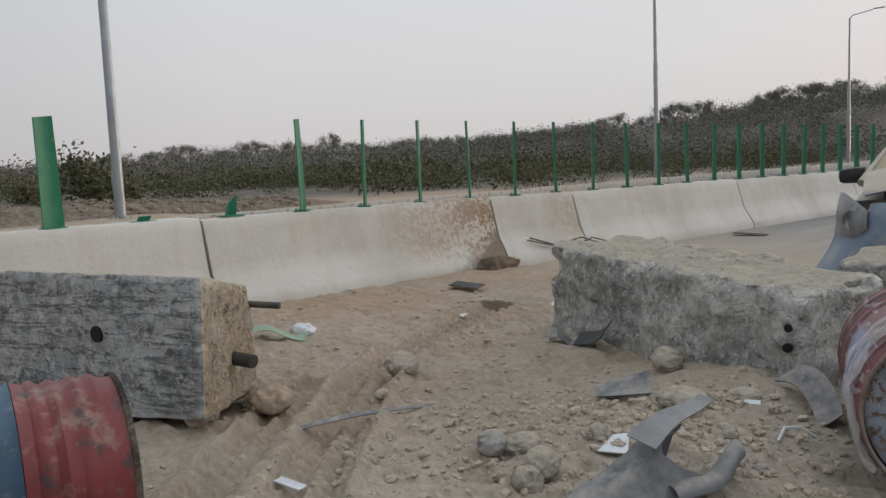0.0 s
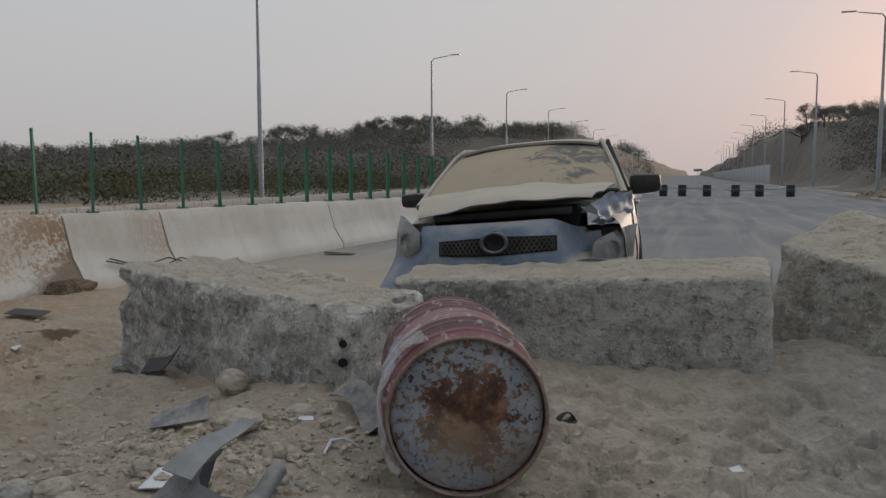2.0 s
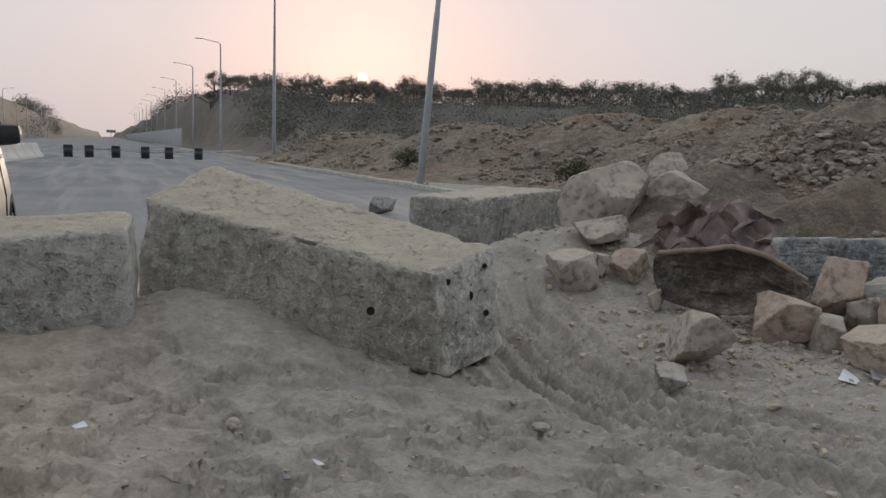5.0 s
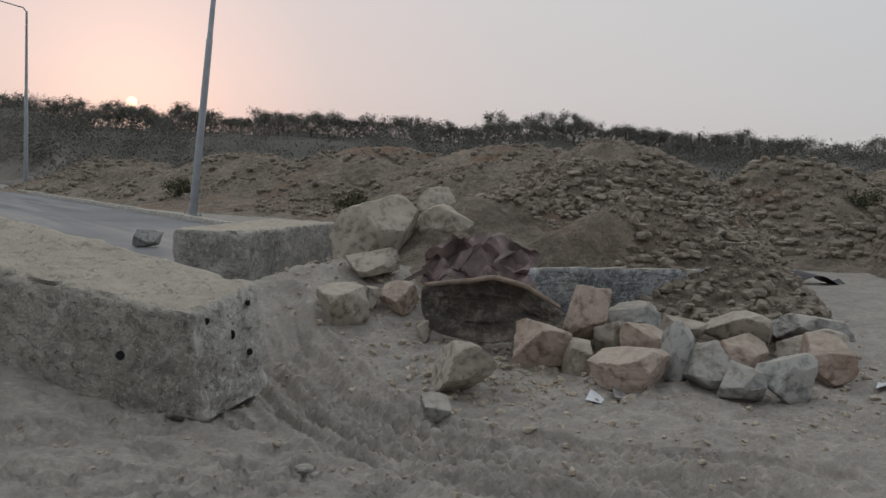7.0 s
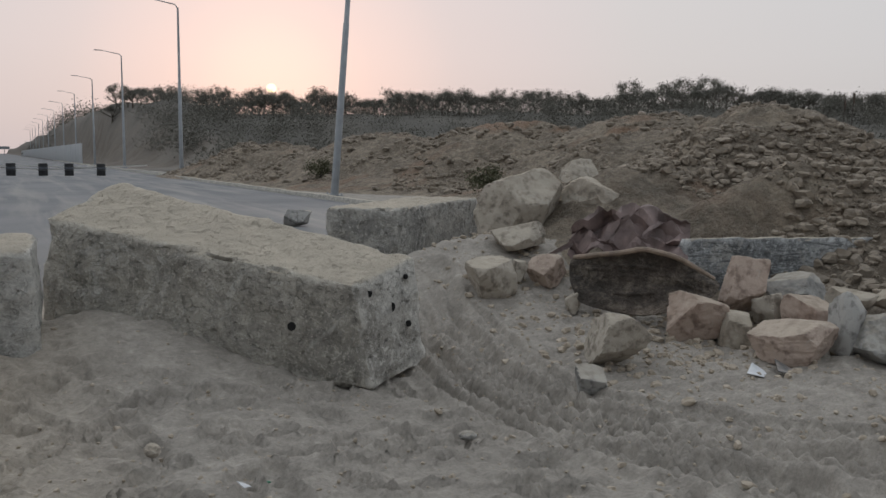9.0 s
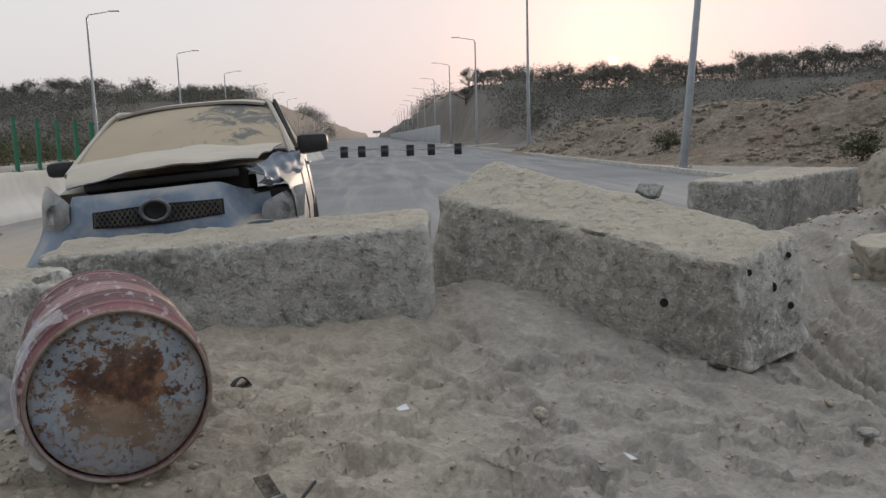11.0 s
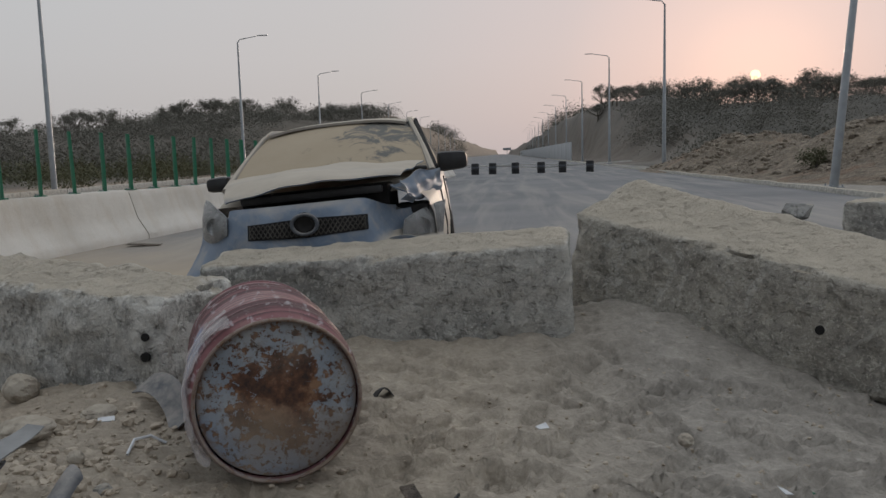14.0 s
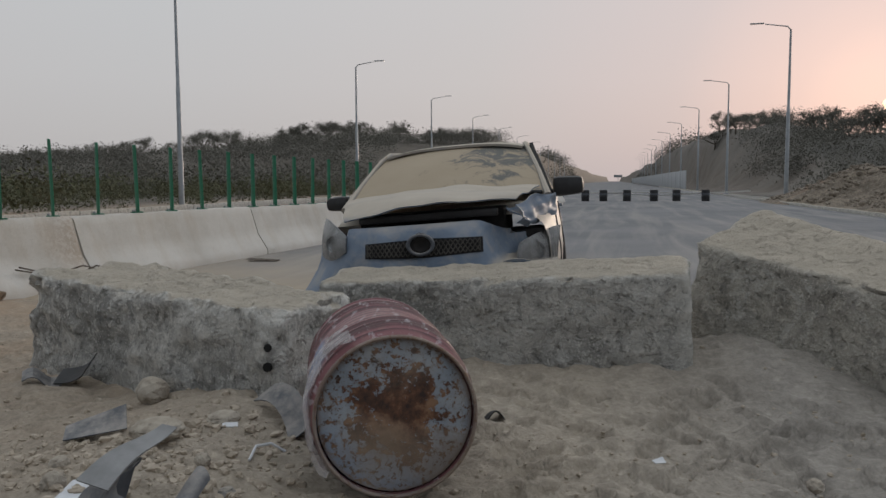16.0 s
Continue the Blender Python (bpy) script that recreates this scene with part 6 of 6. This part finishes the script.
for a, b in (((-3.6, 46.3, 0.34), (1.0, 46.3, 0.52)), ((0.6, 46.35, 0.5), (5.4, 46.3, 0.42)), ((-3.4, 46.35, 0.62), (2.4, 46.4, 0.3)), ((2.0, 46.4, 0.28), (7.4, 46.3, 0.56)), ((4.4, 46.35, 0.5), (8.4, 46.4, 0.14))):
    part("board", tube(bmesh.new(), [a, b], 0.045, 4), WHITE_PAINT, block_line, "white board")
hoarding = thing("hoarding", Matrix.Identity(4), "pale grey sheet metal hoarding along the road edge", "hoarding")
panel = part("panel", box(bmesh.new(), (0, 0, 1.2), (0.06, 3.9, 2.3), bevel=0.02), HOARDING, hoarding)
panel.location = (8.3, 100, 0)
for k in range(1, 80):
    ob = new("panel", panel.data); ob.parent = hoarding
    ob.matrix_basis = pose(8.3 + 0.03 * (k % 2), 100 + 4 * k, 0.02 * (k % 3))
sign = thing("road_sign", pose(1.5, 420, 0), "small dark road sign far down the carriageway", "road sign")
part("post", tube(bmesh.new(), [(0, 0, 0), (0, 0, 3)], 0.12, 6), GALV, sign)
part("sign_panel", box(bmesh.new(), (0, 0, 3.6), (4.2, 0.2, 1.3), bevel=0.02), GALV, sign)


# ---- scrub and trees ----
def leaf_cloud(centres, radii, count, size, seed, squash=0.7, shell=0.35):
    """Loose leaf clumps round many centres: vertices and faces."""
    rnd = np.random.RandomState(seed)
    n = len(centres)
    d = rnd.normal(size=(n, count, 3))
    d /= np.linalg.norm(d, axis=2, keepdims=True)
    rad = (shell + (1 - shell) * rnd.rand(n, count, 1)) * (0.75 + 0.5 * rnd.rand(n, count, 1))
    p = centres[:, None, :] + d * rad * radii[:, None, None] * np.array([1, 1, squash])
    a, b = rnd.normal(size=(n, count, 3)), rnd.normal(size=(n, count, 3))
    a /= np.linalg.norm(a, axis=2, keepdims=True)
    b -= a * (a * b).sum(2, keepdims=True)
    b /= np.linalg.norm(b, axis=2, keepdims=True)
    s = size * (0.5 + rnd.rand(n, count, 1)) * radii[:, None, None]
    q = np.stack([p - a * s, p - b * s * 0.55, p + a * s, p + b * s * 0.55], 2).reshape(-1, 3)
    f = np.arange(len(q)).reshape(-1, 4)
    return q, f


def stuff_mesh(name, q, f, mat, label, category):
    me = bpy.data.meshes.new(name)
    me.from_pydata(q.tolist(), [], f.tolist())
    me.materials.append(mat)
    return tagged(new(name, me), label, category, kind="stuff")


def scrub(az0, az1, r0, r1, n, size, seed, mat, label, count=190, leaf=0.045):
    rnd = np.random.RandomState(seed)
    az = np.radians(rnd.uniform(az0, az1, n))
    r = r0 + (r1 - r0) * rnd.rand(n) ** 0.75
    x, y = r * np.sin(az), r * np.cos(az)
    keep = fbm(x * 0.06 + seed, y * 0.06, 3) > -0.16
    keep &= (x < -19.5) | (x > 11.5)
    keep &= (np.abs(x + 4.3) > 20) | (y < 60) | (y > 250)
    keep &= (long_ridge(x, y) < 0.05) & (far_heaps(x, y) < 0.05) & (near_heap(x, y) < 0.05)
    x, y = x[keep], y[keep]
    rad = size * (0.55 + 0.9 * rnd.rand(len(x)))
    z = ground_z(x, y) + rad * 0.45
    q, f = leaf_cloud(np.stack([x, y, z], 1), rad, count, leaf, seed + 1)
    stuff_mesh("scrub", q, f, mat, label, "scrub")


scrub(-78, -18, 30, 95, 650, 1.25, 31, LEAF_OLIVE, "olive scrub bushes on the flat beyond the barrier", 230, 0.055)
scrub(-85, -5, 70, 215, 3000, 2.3, 32, LEAF_HAZED, "thorn scrub covering the hillside, coloured grey for haze")
scrub(8, 80, 50, 140, 2000, 1.75, 33, LEAF_HAZED, "thorn scrub covering the far slope, coloured grey for haze")
scrub(9, 80, 98, 122, 800, 0.95, 35, LEAF_HAZED, "dense thorn scrub along the crest of the slope", 120, 0.055)
scrub(-80, -14, 170, 205, 600, 1.5, 36, LEAF_HAZED, "dense thorn scrub along the crest of the hill", 120, 0.055)
scrub(-5, 6, 260, 460, 300, 4.0, 34, LEAF_HAZED, "distant scrub at the end of the road")


def acacia(seed):
    """Trunk, limbs and a flat, ragged crown; a thing at the origin."""
    rnd = random.Random(seed)
    root = thing("acacia_tree", pose(0, 0, -50), "flat-crowned thorn tree on the skyline", "tree", "thorn trees on the ridge")
    bm = bmesh.new()
    tips = []
    tube(bm, [(0, 0, -0.3), (0.05, 0, 0.7), (0.1, 0.05, 1.3)], [0.16, 0.12, 0.09], 7)
    for k in range(7):
        a = k * 0.9 + rnd.uniform(-0.3, 0.3)
        L = rnd.uniform(0.9, 2.0)
        tip = Vector((math.cos(a) * L, math.sin(a) * L, rnd.uniform(2.0, 3.1)))
        tube(bm, [(0.08, 0.04, 1.1), tip * 0.55 + Vector((0, 0, 0.4)), tip], [0.07, 0.045, 0.015], 5)
        tips.append(tip)
    part("trunk", bm, BARK, root)
    c = np.array([tuple(t) for t in tips] + [(rnd.uniform(-1, 1), rnd.uniform(-1, 1), rnd.uniform(2.3, 3.2)) for _ in range(5)])
    q, f = leaf_cloud(c, np.array([rnd.uniform(0.6, 1.05) for _ in c]), 250, 0.07, seed, 0.8, 0.1)
    me = bpy.data.meshes.new("crown")
    me.from_pydata(q.tolist(), [], f.tolist())
    me.materials.append(LEAF_HAZED)
    part("crown", me, LEAF_HAZED, root)
    return root


kinds = [acacia(k) for k in (1, 2, 3, 4)]
tree_rnd = random.Random(9)
used = set()
for az0, az1, n, rr, hs in ((12.0, 62, 105, 114, 0.95), (6.4, 11, 14, 150, 1.0), (-24, -14.5, 18, 194, 1.4), (-13.3, -8.6, 14, 172, 1.0), (-74, -25, 60, 190, 1.2), (62, 76, 14, 122, 0.9)):
    for k in range(n):
        az = radians(az0 + (az1 - az0) * (k + tree_rnd.uniform(-0.35, 0.35) + 0.5) / n)
        r = rr * tree_rnd.uniform(0.93, 1.05)
        x, y = r * math.sin(az), r * math.cos(az)
        s = hs * tree_rnd.uniform(0.65, 1.25)
        src = kinds[tree_rnd.randrange(4)]
        m = pose(x, y, gz(x, y) - 0.4 * s, 0, 0, tree_rnd.uniform(0, 360))
        ob = src if src.name not in used else copy_thing(src, m)
        used.add(src.name)
        ob.matrix_basis = m @ Matrix.Diagonal((s, s, s * tree_rnd.uniform(0.85, 1.15), 1))
for x, y, r, seed in ((12.1, 18.8, 0.75, 71), (10.8, 28.4, 0.7, 72), (-21.5, 8.3, 1.6, 73), (-22.5, 9.5, 1.2, 74), (17.0, 7.4, 0.45, 75), (-20.0, 6.3, 0.9, 76)):
    hz = max(gz(x, y), gz(x, y) * 0.6 + float(long_ridge(np.array(x), np.array(y))) - 0.06, gz(x, y) * 0.6 + float(far_heaps(np.array(x), np.array(y))) - 0.06)
    q, f = leaf_cloud(np.array([[0, 0, r * 0.5], [r * 0.4, 0.1, r * 0.4], [-r * 0.3, 0.2, r * 0.55], [0.1, -r * 0.3, r * 0.8]]), np.array([r * 0.7, r * 0.5, r * 0.55, r * 0.45]), 420, 0.08, seed, 0.9, 0.1)
    bush = thing("bush", pose(x, y, hz), "dark green bush growing on the dusty ground", "bush", "bushes on the verge and heaps")
    me = bpy.data.meshes.new("foliage")
    me.from_pydata(q.tolist(), [], f.tolist())
    me.materials.append(LEAF_OLIVE)
    part("foliage", me, LEAF_OLIVE, bush)
    part("stem", tube(bmesh.new(), [(0, 0, -0.1), (0.05, 0, r * 0.5), (0, 0.05, r)], [0.05, 0.035, 0.01], 6), BARK, bush)
for x, y, tall in ((82.7, 57.1, 3.0), (83.2, 56.4, 3.8)):
    pole = thing("marker_pole", pose(x, y, gz(x, y) - 0.3), "thin dark pole standing on the scrub ridge", "pole", "poles on the ridge")
    part("shaft", tube(bmesh.new(), [(0, 0, 0), (0.02, 0, tall * 0.5), (0, 0.03, tall)], [0.06, 0.05, 0.03], 6), BARK, pole)
    part("flag", sheet(lambda u, v: Vector((0.22 * u, 0.05 * math.sin(u * 4), tall - 0.1 - 1.1 * v)), 4, 5, 0.01), RUST_PANEL, pole, "dark furled cloth")
debris("rubber_sheet", lambda u, v: Vector(((u - 0.5) * 0.75, (v - 0.5) * 0.3, 0.03 + 0.08 * math.sin(u * 5 + v))), 10, 5, BLACK, pose(11.89, 5.66, gz(11.89, 5.66) + 0.05, 8, 0, -30), "black torn rubber sheet lying beside the track", "rubber sheet", group="")
